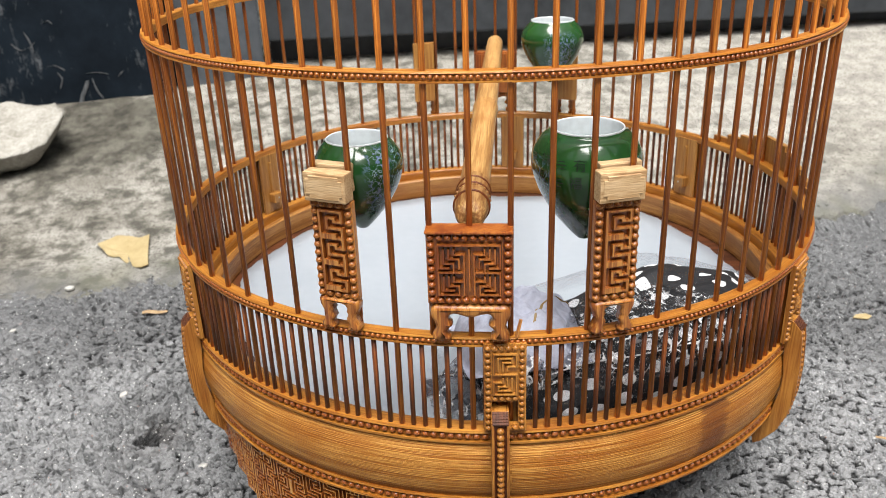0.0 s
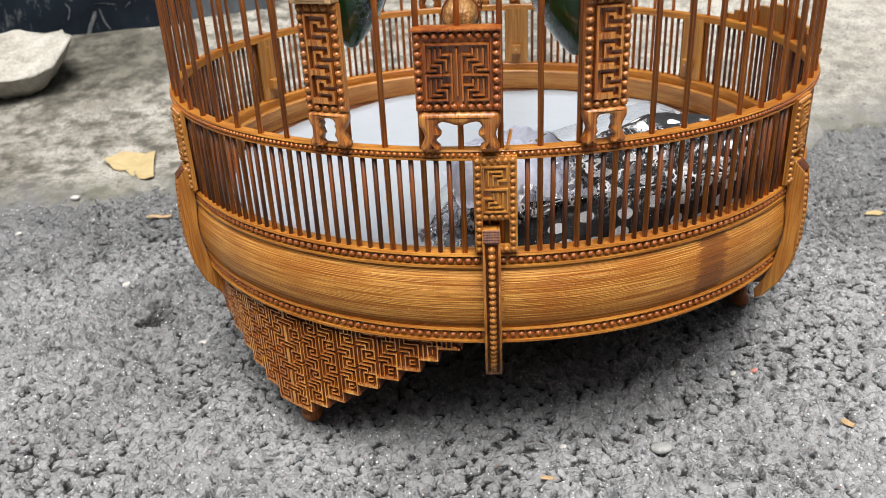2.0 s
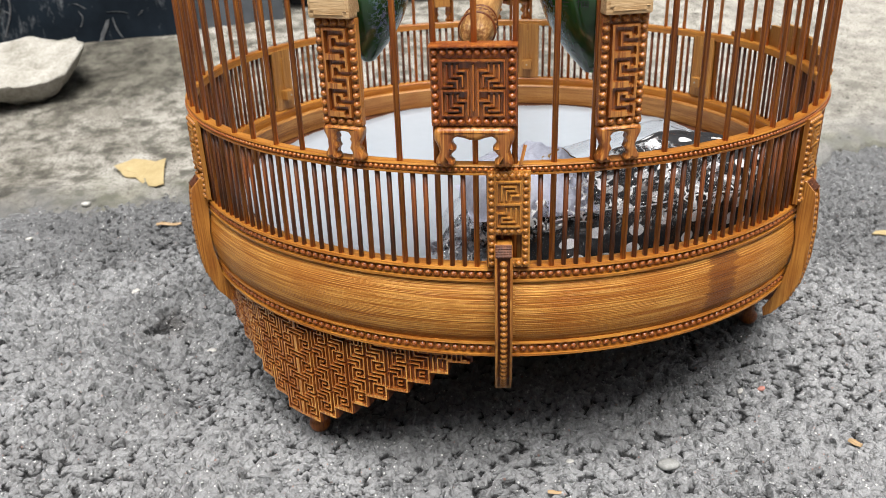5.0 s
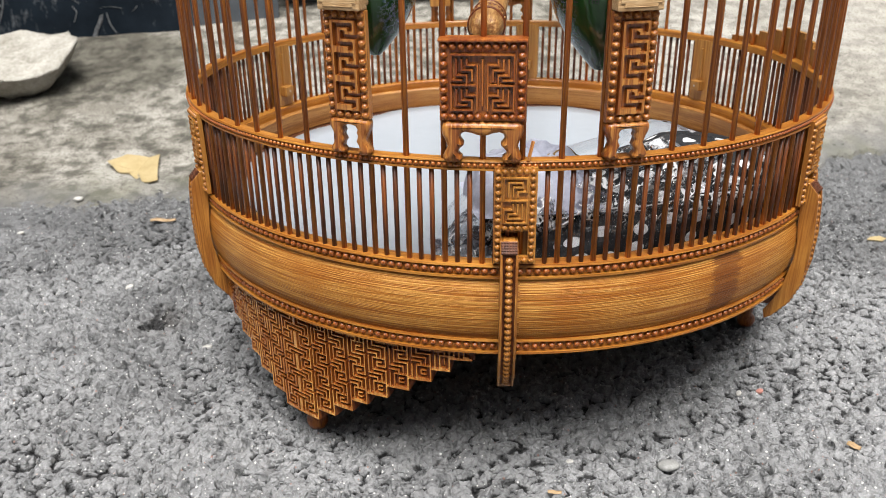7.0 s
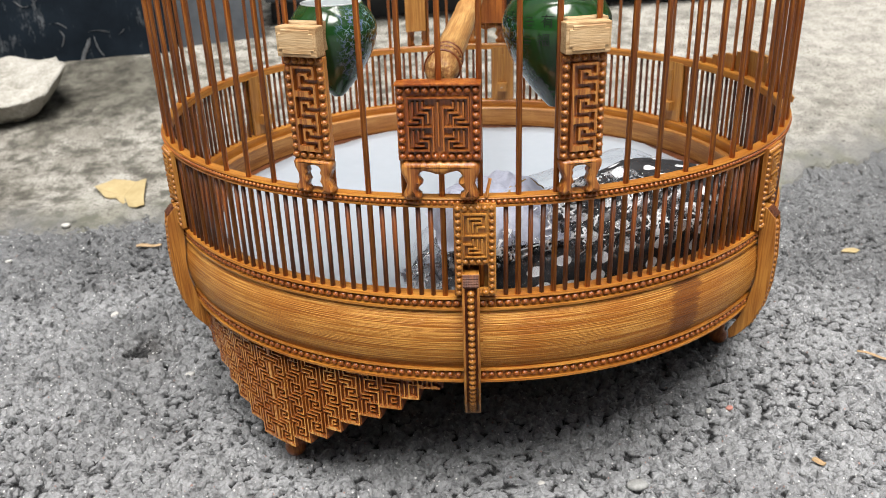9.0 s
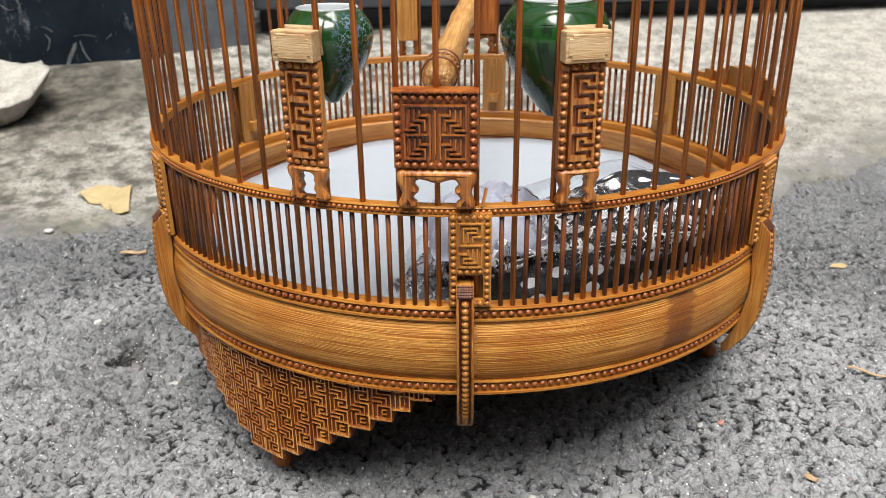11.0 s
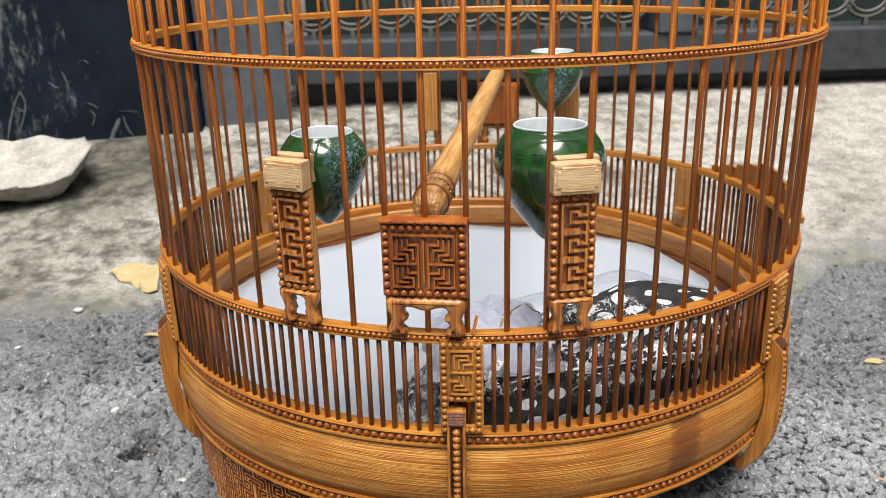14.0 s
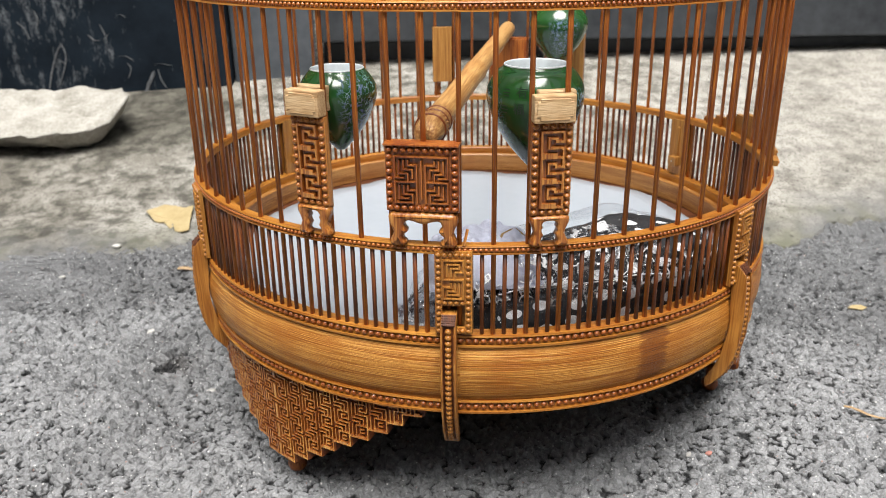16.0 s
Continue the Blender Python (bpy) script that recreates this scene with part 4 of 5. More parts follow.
tagged(leaf([(-0.030, 0.010), (-0.021, 0.020), (-0.017, 0.026), (-0.006, 0.028), (0.004, 0.026), (0.0135, 0.028), (0.018, 0.010), (0.024, -0.012), (0.030, -0.029), (0.024, -0.033), (0.018, -0.030), (0.012, -0.024), (0.004, -0.018), (-0.003, -0.010), (-0.009, -0.010), (-0.015, -0.006), (-0.022, 0.001)],
            0.12, Matrix.Translation((-0.3235, 0.262, 0.0075)) @ Matrix.Rotation(radians(8), 4, "X"), LEAF), "broken dry yellow leaf on the concrete", "leaf", group="fallen leaves")
tagged(leaf([(-0.007, 0.0), (-0.003, 0.0035), (0.004, 0.004), (0.0075, 0.0005), (0.003, -0.003), (-0.003, -0.003)],
            0.06, Matrix.Translation((0.288, 0.113, -0.0004)), LEAF), "small pale dry leaf on the asphalt", "leaf", group="fallen leaves")


def twig(a, b, r, name, label, material):
    a, b = Vector(a), Vector(b)
    bm = bmesh.new()
    length = (b - a).length
    rows = []
    for i in range(6):
        t = i / 5
        c = a.lerp(b, t) + Vector((0, 0, min(0.0008, 0.03 * length) * math.sin(t * 7)))
        side = (b - a).normalized().cross(Vector((0, 0, 1)))
        k = r * (1 - 0.5 * abs(t - 0.4))
        rows.append([bm.verts.new(c + side * k * math.cos(q) + Vector((0, 0, k * 0.6 * math.sin(q)))) for q in (0, 1.05, 2.09, 3.14, 4.19, 5.24)])
    for i in range(5):
        for k in range(6):
            bm.faces.new((rows[i][k], rows[i][(k + 1) % 6], rows[i + 1][(k + 1) % 6], rows[i + 1][k]))
    bm.faces.new(rows[0])
    bm.faces.new(rows[-1])
    return tagged(part(name, bm, material), label, name.replace("_", " "))


twig((-0.2725, 0.152, 0.002), (-0.2525, 0.1526, 0.002), 0.0022, "twig", "pale broken twig on the asphalt", STRAW)
twig((0.226, -0.034, 0.002), (0.246, -0.0455, 0.001), 0.0011, "straw", "bit of pale straw on the asphalt", STRAW)
twig((0.1605, -0.132, 0.002), (0.1645, -0.1365, 0.002), 0.0019, "seed_husk", "small tan seed husk on the asphalt", STRAW)
twig((0.015, -0.1665, 0.002), (0.021, -0.1670, 0.002), 0.0012, "wood_chip", "tiny pale wood chip on the asphalt", STRAW)
for x, y, z, size, turn, material, name, label in (
        (-0.3518, 0.1995, 0.003, (0.004, 0.003, 0.0025), 0, PEBBLE, "pebble", "small white pebble at the edge of the concrete"),
        (-0.3682, 0.1307, 0.0005, (0.0028, 0.0018, 0.0016), 40, PEBBLE, "pebble", "white grain of grit on the asphalt"),
        (-0.2467, 0.0365, 0.0005, (0.0036, 0.0022, 0.0018), 70, PEBBLE, "pebble", "pale flat grain of grit on the asphalt"),
        (-0.1719, -0.0407, 0.0, (0.0030, 0.0018, 0.0015), 15, PEBBLE, "pebble", "pale chip of stone beside the foot of the cage"),
        (0.0276, -0.1436, 0.0, (0.0020, 0.0014, 0.0012), 25, PEBBLE, "pebble", "small white grain of grit on the asphalt"),
        (0.1230, -0.0881, 0.0, (0.0024, 0.0014, 0.0013), 60, PEBBLE, "pebble", "small white grain of grit on the asphalt"),
        (0.0729, -0.1461, 0.0, (0.0055, 0.0036, 0.0022), 10, GRITSTONE, "stone", "flat grey stone bedded in the asphalt"),
        (0.1344, -0.0866, 0.0004, (0.0022, 0.0015, 0.0013), 30, REDCHIP, "brick_chip", "tiny red brick chip on the asphalt")):
    tagged(lumpy(name, size, 7.0 + 9 * x + 5 * y, material, 0.9, 2), label, name.replace("_", " "), group="loose grit").matrix_basis = Matrix.Translation((x, y, z)) @ Matrix.Rotation(radians(turn), 4, "Z")

# ---- the bird cage ----
cage = tagged(new("bird_cage"), "round lacquered bamboo bird cage with carved fretwork, standing on asphalt", "bird cage")

BAR_R, BAR_AZ = 0.165, -5.1
Z_MID, Z_LOW, Z_UP = 0.1545, 0.1125, 0.2526


def rod(radius, z0, z1, seg=8):
    bm = bmesh.new()
    rows = [[bm.verts.new((radius * math.cos(2 * math.pi * (k + 0.5) / seg), radius * math.sin(2 * math.pi * (k + 0.5) / seg), z)) for k in range(seg)] for z in (z0, z1)]
    for k in range(seg):
        bm.faces.new((rows[0][k], rows[0][(k + 1) % seg], rows[1][(k + 1) % seg], rows[1][k]))
    bm.faces.new(rows[0])
    bm.faces.new(rows[1])
    bmesh.ops.recalc_face_normals(bm, faces=bm.faces)
    me = bpy.data.meshes.new("bar")
    bm.to_mesh(me)
    bm.free()
    me.polygons.foreach_set("use_smooth", [len(p.vertices) == 4 for p in me.polygons])
    return me


def ring_profile(r0, r1, z0, z1, c=0.0007):
    return [(r0 + c, z0), (r1 - c, z0), (r1, z0 + c), (r1, z1 - c), (r1 - c, z1), (r0 + c, z1), (r0, z1 - c), (r0, z0 + c)]


def beaded_ring(name, label, z0, z1, count, bead, r0=0.1622, r1=0.1672, sunk=0.0008):
    """A bamboo hoop with two thin lips and a row of beads between them."""
    lip = min(0.0010, (z1 - z0) * 0.17)
    core = r1 - sunk
    prof = [(r0, z0), (r1, z0), (r1, z0 + lip), (core, z0 + lip), (core, z1 - lip), (r1, z1 - lip), (r1 - 0.0003, z1), (r0 + 0.0004, z1), (r0, z1 - 0.0005)]
    ob = part(name, revolve(prof, 200), RING, cage, label)
    bead_ring("bead_trim", core + 0.0002, (z0 + z1) / 2, count, bead, ob)
    return ob


beaded_ring("middle_ring", "orange bamboo hoop with beaded edge", Z_MID - 0.0040, Z_MID, 474, 0.00098)
beaded_ring("lower_ring", "orange bamboo hoop with large beads", 0.1065, Z_LOW, 306, 0.00158, 0.1600, 0.1672, 0.0016)
bottom_ring = beaded_ring("bottom_ring", "orange bamboo hoop with beads under the band", 0.0722, 0.0788, 300, 0.00145, 0.1560, 0.1662, 0.0016)
beaded_ring("upper_ring", "orange bamboo hoop with beaded edge", Z_UP - 0.0039, Z_UP, 474, 0.00098)
part("base_band", revolve([(0.1578, 0.0788), (0.1652, 0.0788), (0.1668, 0.0830), (0.1680, 0.0890), (0.1682, 0.0950), (0.1676, 0.1010), (0.1662, 0.1052), (0.1656, 0.1065), (0.1578, 0.1065)], 240), BAND, cage, "broad golden bamboo band with a smoke-brown node", smooth=True)
part("inner_band", revolve(ring_profile(0.1535, 0.1578, 0.0948, 0.1084), 160), INNER, cage, "pale bamboo lining strip")
bm = bmesh.new()
bmesh.ops.create_cone(bm, cap_ends=True, segments=96, radius1=0.1576, radius2=0.1576, depth=0.004, matrix=Matrix.Translation((0, 0, 0.0928)))
part("floor_board", bm, FLOORWOOD, cage, "dark brown wooden floor board")

long_bar = rod(0.00112, Z_LOW - 0.002, 0.37)
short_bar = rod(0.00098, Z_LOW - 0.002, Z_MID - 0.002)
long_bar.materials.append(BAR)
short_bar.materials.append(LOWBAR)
for k in range(72):
    az = BAR_AZ + 5 * k
    put("bar", long_bar, None, cage, matrix=at_rim(az, BAR_R, 0))
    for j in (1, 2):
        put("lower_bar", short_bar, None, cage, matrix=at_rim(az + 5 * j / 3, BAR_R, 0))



def lattice(cols, rows, lines):
    """Rows of '#' cells from straight ridge lines (column, row, column, row)."""
    g = [["."] * cols for _ in range(rows)]
    for c0, r0, c1, r1 in lines:
        for r in range(min(r0, r1), max(r0, r1) + 1):
            for c in range(min(c0, c1), max(c0, c1) + 1):
                if 0 <= r < rows and 0 <= c < cols:
                    g[r][c] = "#"
    return ["".join(r) for r in g]


HALF = [(0, 0, 12, 0), (0, 0, 0, 10), (0, 10, 4, 10), (0, 12, 10, 12), (0, 12, 0, 22), (0, 22, 8, 22), (2, 2, 2, 8), (2, 8, 6, 8), (6, 8, 6, 12), (4, 2, 4, 6), (4, 6, 8, 6), (8, 6, 8, 10), (6, 2, 6, 4),
        (6, 4, 10, 4), (10, 4, 10, 12), (2, 14, 2, 20), (2, 20, 6, 20), (4, 14, 4, 18), (4, 18, 8, 18), (8, 18, 8, 22), (6, 14, 6, 16), (6, 16, 10, 16), (10, 12, 10, 22), (12, 2, 12, 20)]
PLAQUE = lattice(25, 23, HALF + [(24 - a, b, 24 - c, d) for a, b, c, d in HALF])
MEANDER = """
#######
#.....#
#.###.#
#.#.###
#.#....
#.#####
#.....#
#####.#
""".split()
KEY = MEANDER * 3 + MEANDER[:1]
UPPER = [(0, 0, 10, 0), (0, 0, 0, 10), (10, 0, 10, 6), (6, 6, 10, 6), (6, 6, 6, 8), (2, 2, 2, 8), (2, 2, 8, 2), (8, 2, 8, 4), (4, 4, 8, 4), (4, 4, 4, 8), (0, 10, 10, 10)]
CLIPKEY = lattice(11, 21, UPPER + [(10 - a, 20 - b, 10 - c, 20 - d) for a, b, c, d in UPPER])


def bead_frame(w, z0, z1, y, gap, radius, inset):
    """Bead places round a rectangle."""
    xa, xb, za, zb = -w / 2 + inset, w / 2 - inset, z0 + inset, z1 - inset
    nx, nz = max(2, round((xb - xa) / gap)), max(2, round((zb - za) / gap))
    pts = [(xa + (xb - xa) * i / nx, z) for i in range(nx + 1) for z in (za, zb)]
    pts += [(x, za + (zb - za) * i / nz) for i in range(1, nz) for x in (xa, xb)]
    return [((x, y, z), (0, -1, 0)) for x, z in pts]


def carved_plate(name, label, w, z0, z1, pattern, material, parent, matrix, bead, gap, inset, field, thick=0.0042):
    """A carved plate: a sunk field with key-fret ridges inside a frame of beads. The plate's back touches y = 0."""
    bm = bmesh.new()
    depth = 0.0018
    box(bm, -w / 2, w / 2, -thick + depth, 0, z0, z1, 0.0003)
    plate = part(name, bm, material, parent, label, matrix=matrix)
    rows = pattern
    fw, fz0, fz1 = w / 2 - field, z0 + field, z1 - field
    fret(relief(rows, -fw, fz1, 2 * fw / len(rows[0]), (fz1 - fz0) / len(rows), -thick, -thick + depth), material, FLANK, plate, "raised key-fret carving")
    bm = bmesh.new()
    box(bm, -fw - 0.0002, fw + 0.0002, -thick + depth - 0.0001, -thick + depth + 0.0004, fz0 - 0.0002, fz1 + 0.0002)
    part("sunk_field", bm, FLANK, plate, "sunk ground in stain with groove shade painted in")
    beads(bead_frame(w, z0, z1, -thick + depth - 0.0001, gap, bead, inset), bead, 1.15, material, plate)
    return plate


def stand(name, w, h, material, parent, matrix, thick=0.0042):
    """The little table stand under a plaque: apron, and two curled cabriole legs."""
    if w > 0.02:
        half = [(0.0, 0.66), (0.12, 0.67), (0.26, 0.72), (0.42, 0.75), (0.50, 0.72), (0.55, 0.64), (0.52, 0.55), (0.46, 0.49), (0.46, 0.42), (0.53, 0.36), (0.60, 0.28), (0.57, 0.20), (0.50, 0.15), (0.50, 0.06), (0.56, 0.0),
                (0.86, 0.0), (0.96, 0.05), (0.98, 0.14), (0.92, 0.26), (0.87, 0.40), (0.92, 0.55), (1.0, 0.70), (1.01, 0.85), (0.97, 0.96), (0.90, 1.0), (0.0, 1.0)]
    else:
        half = [(0.0, 0.82), (0.14, 0.82), (0.30, 0.79), (0.39, 0.71), (0.33, 0.62), (0.40, 0.54), (0.36, 0.45), (0.30, 0.37), (0.40, 0.28), (0.44, 0.18), (0.34, 0.11), (0.32, 0.04), (0.40, 0.0),
                (0.82, 0.0), (0.97, 0.06), (1.0, 0.15), (0.87, 0.28), (0.77, 0.44), (0.86, 0.60), (0.99, 0.76), (1.01, 0.90), (0.95, 0.98), (0.86, 1.0), (0.0, 1.0)]
    half = [(x * w / 2, z * h) for x, z in half]
    out = half[:-1] + [(-x, z) for x, z in reversed(half[1:-1])]
    bm = slab(out, -thick, 0.0, 0.0019 if w > 0.02 else 0.0015, 5, 1.25)
    ob = part(name, bm, material, parent, "carved stand with curled feet", matrix=matrix, smooth=True)
    return ob


PLATE_R = 0.1664


def plaque(az):
    m = at_rim(az, PLATE_R, Z_MID)
    p = carved_plate("plaque", "square red-brown plaque carved with a key-fret maze", 0.0304, 0.0152, 0.0430, PLAQUE, CARVED_RED, cage, m, 0.00150, 0.00315, 0.0017, 0.0039, 0.0046)
    bm = bmesh.new()
    box(bm, -0.0154, 0.0154, -0.0050, 0.0036, 0.0430, 0.0440, 0.0004)
    part("top_slab", bm, CARVED_RED, p, "flat top ledge")
    stand("stand", 0.0290, 0.0150, CARVED, p, None, 0.0046)


def cup_post(az, side, plain_back=False):
    """A carved post between two bars, with a pale block on top that clamps the cup. side: the way the inner strip looks out."""
    m = at_rim(az, PLATE_R, Z_MID)
    p = carved_plate("cup_post", "narrow carved bamboo post with bead frame", 0.0166, 0.0136, 0.0522, KEY, CARVED, cage, m, 0.00152, 0.00325, 0.0015, 0.0031, 0.0044)
    stand("stand", 0.0164, 0.0136, CARVED, p, None, 0.0044)
    if not plain_back:
        bm = bmesh.new()
        box(bm, -0.0084, 0.0082, -0.0062, -0.0003, 0.0524, 0.0632, 0.0006)
        cap = part("cap_block", bm, PALE, p, "unstained pale bamboo block with carved corners")
        xa, xb, za, zb, c = -0.0074, 0.0072, 0.0535, 0.0622, 0.0013
        half = [(xa + c, za), (xa + c, za + c), (xa, za + c), (xa, zb - c), (xa + c, zb - c), (xa + c, zb), (xb - c, zb), (xb - c, zb - c), (xb, zb - c), (xb, za + c), (xb - c, za + c), (xb - c, za)]
        part("panel", slab(half, -0.0066, -0.0060, 0.0003), PALE, cap, "raised panel with notched corners")
        bm = bmesh.new()
        box(bm, -0.0078 + side * 0.0030, 0.0078 + side * 0.0030, 0.0030, 0.0078, 0.0528, 0.0634, 0.0007)
        part("inner_block", bm, PALE, p, "pale bamboo block behind the bars")
    bm = bmesh.new()
    box(bm, -0.0074 + side * 0.0022, 0.0074 + side * 0.0022, 0.0030, 0.0050, 0.0110, 0.0528, 0.0004)
    part("inner_strip", bm, PLATEBACK, p, "pale bamboo strip behind the bars")


plaque(BAR_AZ)
cup_post(BAR_AZ - 17.0, -1)
cup_post(BAR_AZ + 17.7, 1)
plaque(BAR_AZ + 180)
cup_post(BAR_AZ + 180 - 17.5, -1, True)
cup_post(BAR_AZ + 180 + 17.5, 1, True)

# inner backing of the two plaques, seen from inside the far wall
for az in (BAR_AZ + 180,):
    bm = bmesh.new()
    box(bm, -0.0140, 0.0140, 0.0030, 0.0048, 0.0150, 0.0430, 0.0004)
    part("plaque_backing", bm, CARVED_RED, cage, "plain red-brown backing plate", matrix=at_rim(az, PLATE_R, Z_MID))


def clip(az, tilt=0.0):
    """A carved keeper plate and the curved hook that passes through it and grips the base band."""
    m = at_rim(az, PLATE_R, 0.1138)
    thick, w, h = 0.0030, 0.0160, 0.0386
    bm = bmesh.new()
    slot = (0.0030, 0.0135)
    for x0, x1, z0, z1 in ((-w / 2, w / 2, slot[1], h), (-w / 2, -0.0050, 0.0, slot[1]), (0.0050, w / 2, 0.0, slot[1]), (-0.0050, 0.0050, 0.0, slot[0])):
        box(bm, x0, x1, -thick + 0.0010, 0, z0, z1)
    plate = part("keeper_plate", bm, CLIPWOOD, cage, "golden carved keeper plate with a slot", matrix=m)
    fret(relief(CLIPKEY, -0.0047, h - 0.0034, 0.0094 / 11, (h - 0.0034 - 0.0168) / len(CLIPKEY), -thick - 0.0003, -thick + 0.00099), CLIPWOOD, CLIPWOOD, plate, "raised key-fret carving")
    pts = bead_frame(w, 0.0, h, -thick + 0.0009, 0.0028, 0.001, 0.0016)
    pts += [((-0.0064 + 0.0128 * i / 5, -thick + 0.0009, 0.0150), (0, -1, 0)) for i in range(1, 5)]
    beads(pts, 0.00128, 0.9, CLIPWOOD, plate)
    # the hook's side outline, as distance outside the plate's back and height over the ground
    side = [(0.0040, 0.1244), (-0.0034, 0.1238), (-0.0074, 0.1198), (-0.0082, 0.1150), (-0.0092, 0.1000), (-0.0088, 0.0860), (-0.0068, 0.0740), (-0.0028, 0.0635), (0.0034, 0.0550), (0.0066, 0.0525), (0.0076, 0.0570),
            (0.0034, 0.0640), (0.0004, 0.0720), (-0.0006, 0.0790), (-0.0020, 0.0860), (-0.0024, 0.0950), (-0.0016, 0.1020), (-0.0012, 0.1130), (0.0030, 0.1165)]
    bm = bmesh.new()
    hw, cheek, sunk = 0.0034, 0.0010, 0.0013
    core = [(y + (sunk if 2 <= i <= 8 else 0.0), z) for i, (y, z) in enumerate(side)]
    for x0, x1, line in ((-hw, -hw + cheek, side), (-hw + cheek, hw - cheek, core), (hw - cheek, hw, side)):
        rows = [[bm.verts.new((x, y, z - 0.1138)) for y, z in line] for x in (x0, x1)]
        f0 = bm.faces.new(rows[0])
        f1 = bm.faces.new(rows[1][::-1])
        for i in range(len(line)):
            j = (i + 1) % len(line)
            bm.faces.new((rows[0][i], rows[1][i], rows[1][j], rows[0][j]))
        if line is side:
            bmesh.ops.bevel(bm, geom=list(set(f0.edges) | set(f1.edges)), offset=0.0003, segments=1, affect="EDGES")
    bmesh.ops.triangulate(bm, faces=[f for f in bm.faces if len(f.verts) > 4])
    hook = part("hook", bm, CLIPWOOD, cage, "curved bamboo hook gripping the base band", matrix=m @ Matrix.Translation((tilt, 0, 0)))
    row = []
    outer = core[2:9]
    total = [0.0]
    for a, b in zip(outer, outer[1:]):
        total.append(total[-1] + math.dist(a, b))
    count = 25
    for i in range(1, count):
        d = total[-1] * i / count
        k = max(q for q in range(len(total) - 1) if total[q] <= d)
        t = (d - total[k]) / (total[k + 1] - total[k])
        y = outer[k][0] + (outer[k + 1][0] - outer[k][0]) * t
        z = outer[k][1] + (outer[k + 1][1] - outer[k][1]) * t
        ty, tz = outer[k + 1][0] - outer[k][0], outer[k + 1][1] - outer[k][1]
        row.append(((0, y - 0.0002, z - 0.1138), (0, tz, -ty)))
    beads(row, 0.00158, 0.95, CLIPWOOD, hook)
    bm = bmesh.new()
    rows = [[bm.verts.new((x, y - 0.00012, z - 0.1138)) for y, z in outer] for x in (-0.00236, 0.00236)]
    for i in range(len(outer) - 1):
        bm.faces.new((rows[0][i], rows[1][i], rows[1][i + 1], rows[0][i + 1]))
    bmesh.ops.solidify(bm, geom=bm.faces[:], thickness=0.0002)
    part("hook_groove", bm, RECESS, hook, "dark stained groove behind the beads")
    # rounded head of the hook: a dark sloping face with cross-hatched studs
    slope = Matrix.Translation((0, -0.0054, 0.0080)) @ Matrix.Rotation(math.radians(-45), 4, "X")
    bm = bmesh.new()
    box(bm, -0.0032, 0.0032, -0.0003, 0.0006, -0.0027, 0.0027, 0.0002)
    bm.transform(slope)
    part("hook_head", bm, HATCH, hook, "dark stained sloping head")
    bm = bmesh.new()
    for q in range(6):
        for p in range(5):
            x, z = -0.0026 + 0.00104 * q, -0.0021 + 0.00105 * p
            box(bm, x - 0.00036, x + 0.00036, -0.0008, -0.0002, z - 0.00036, z + 0.00036, 0.0001)
    bm.transform(slope)
    part("hatching", bm, HATCH, hook, "dark cross-hatched studs")
    # inner face: plain backing with a peg
    bm = bmesh.new()
    box(bm, -w / 2, w / 2, 0.0030, 0.0048, -0.0012, h - 0.0005, 0.0003)
    back = part("keeper_backing", bm, PLATEBACK, cage, "plain bamboo backing with a peg", matrix=m)
    bm = bmesh.new()
    box(bm, -0.0036, 0.0036, 0.0048, 0.0100, 0.0060, 0.0125, 0.0006)
    box(bm, -0.0010, 0.0010, 0.0048, 0.0062, 0.0125, 0.0330, 0.0003)
    part("peg", bm, PLATEBACK, back)
    bm = bmesh.new()
    box(bm, -0.0005, 0.0005, 0.0100, 0.0103, 0.0088, 0.0098)
    part("pin", bm, METAL, back, "small bright pin")


for az, tilt in ((-0.9, -0.0020), (51.8, 0.0), (123.0, 0.0), (170.5, 0.0), (-120.5, 0.0), (-60.5, 0.0)):
    clip(az, tilt)

FOOT_TILE = """
#.#######.
#.#.....#.
#.#.###.#.
#.#.#...#.
#.#.#####.
#.#.......
#.#######.
#.......#.
#######.#.
......#.#.
#####.#.#.
....#.#.#.
""".split()


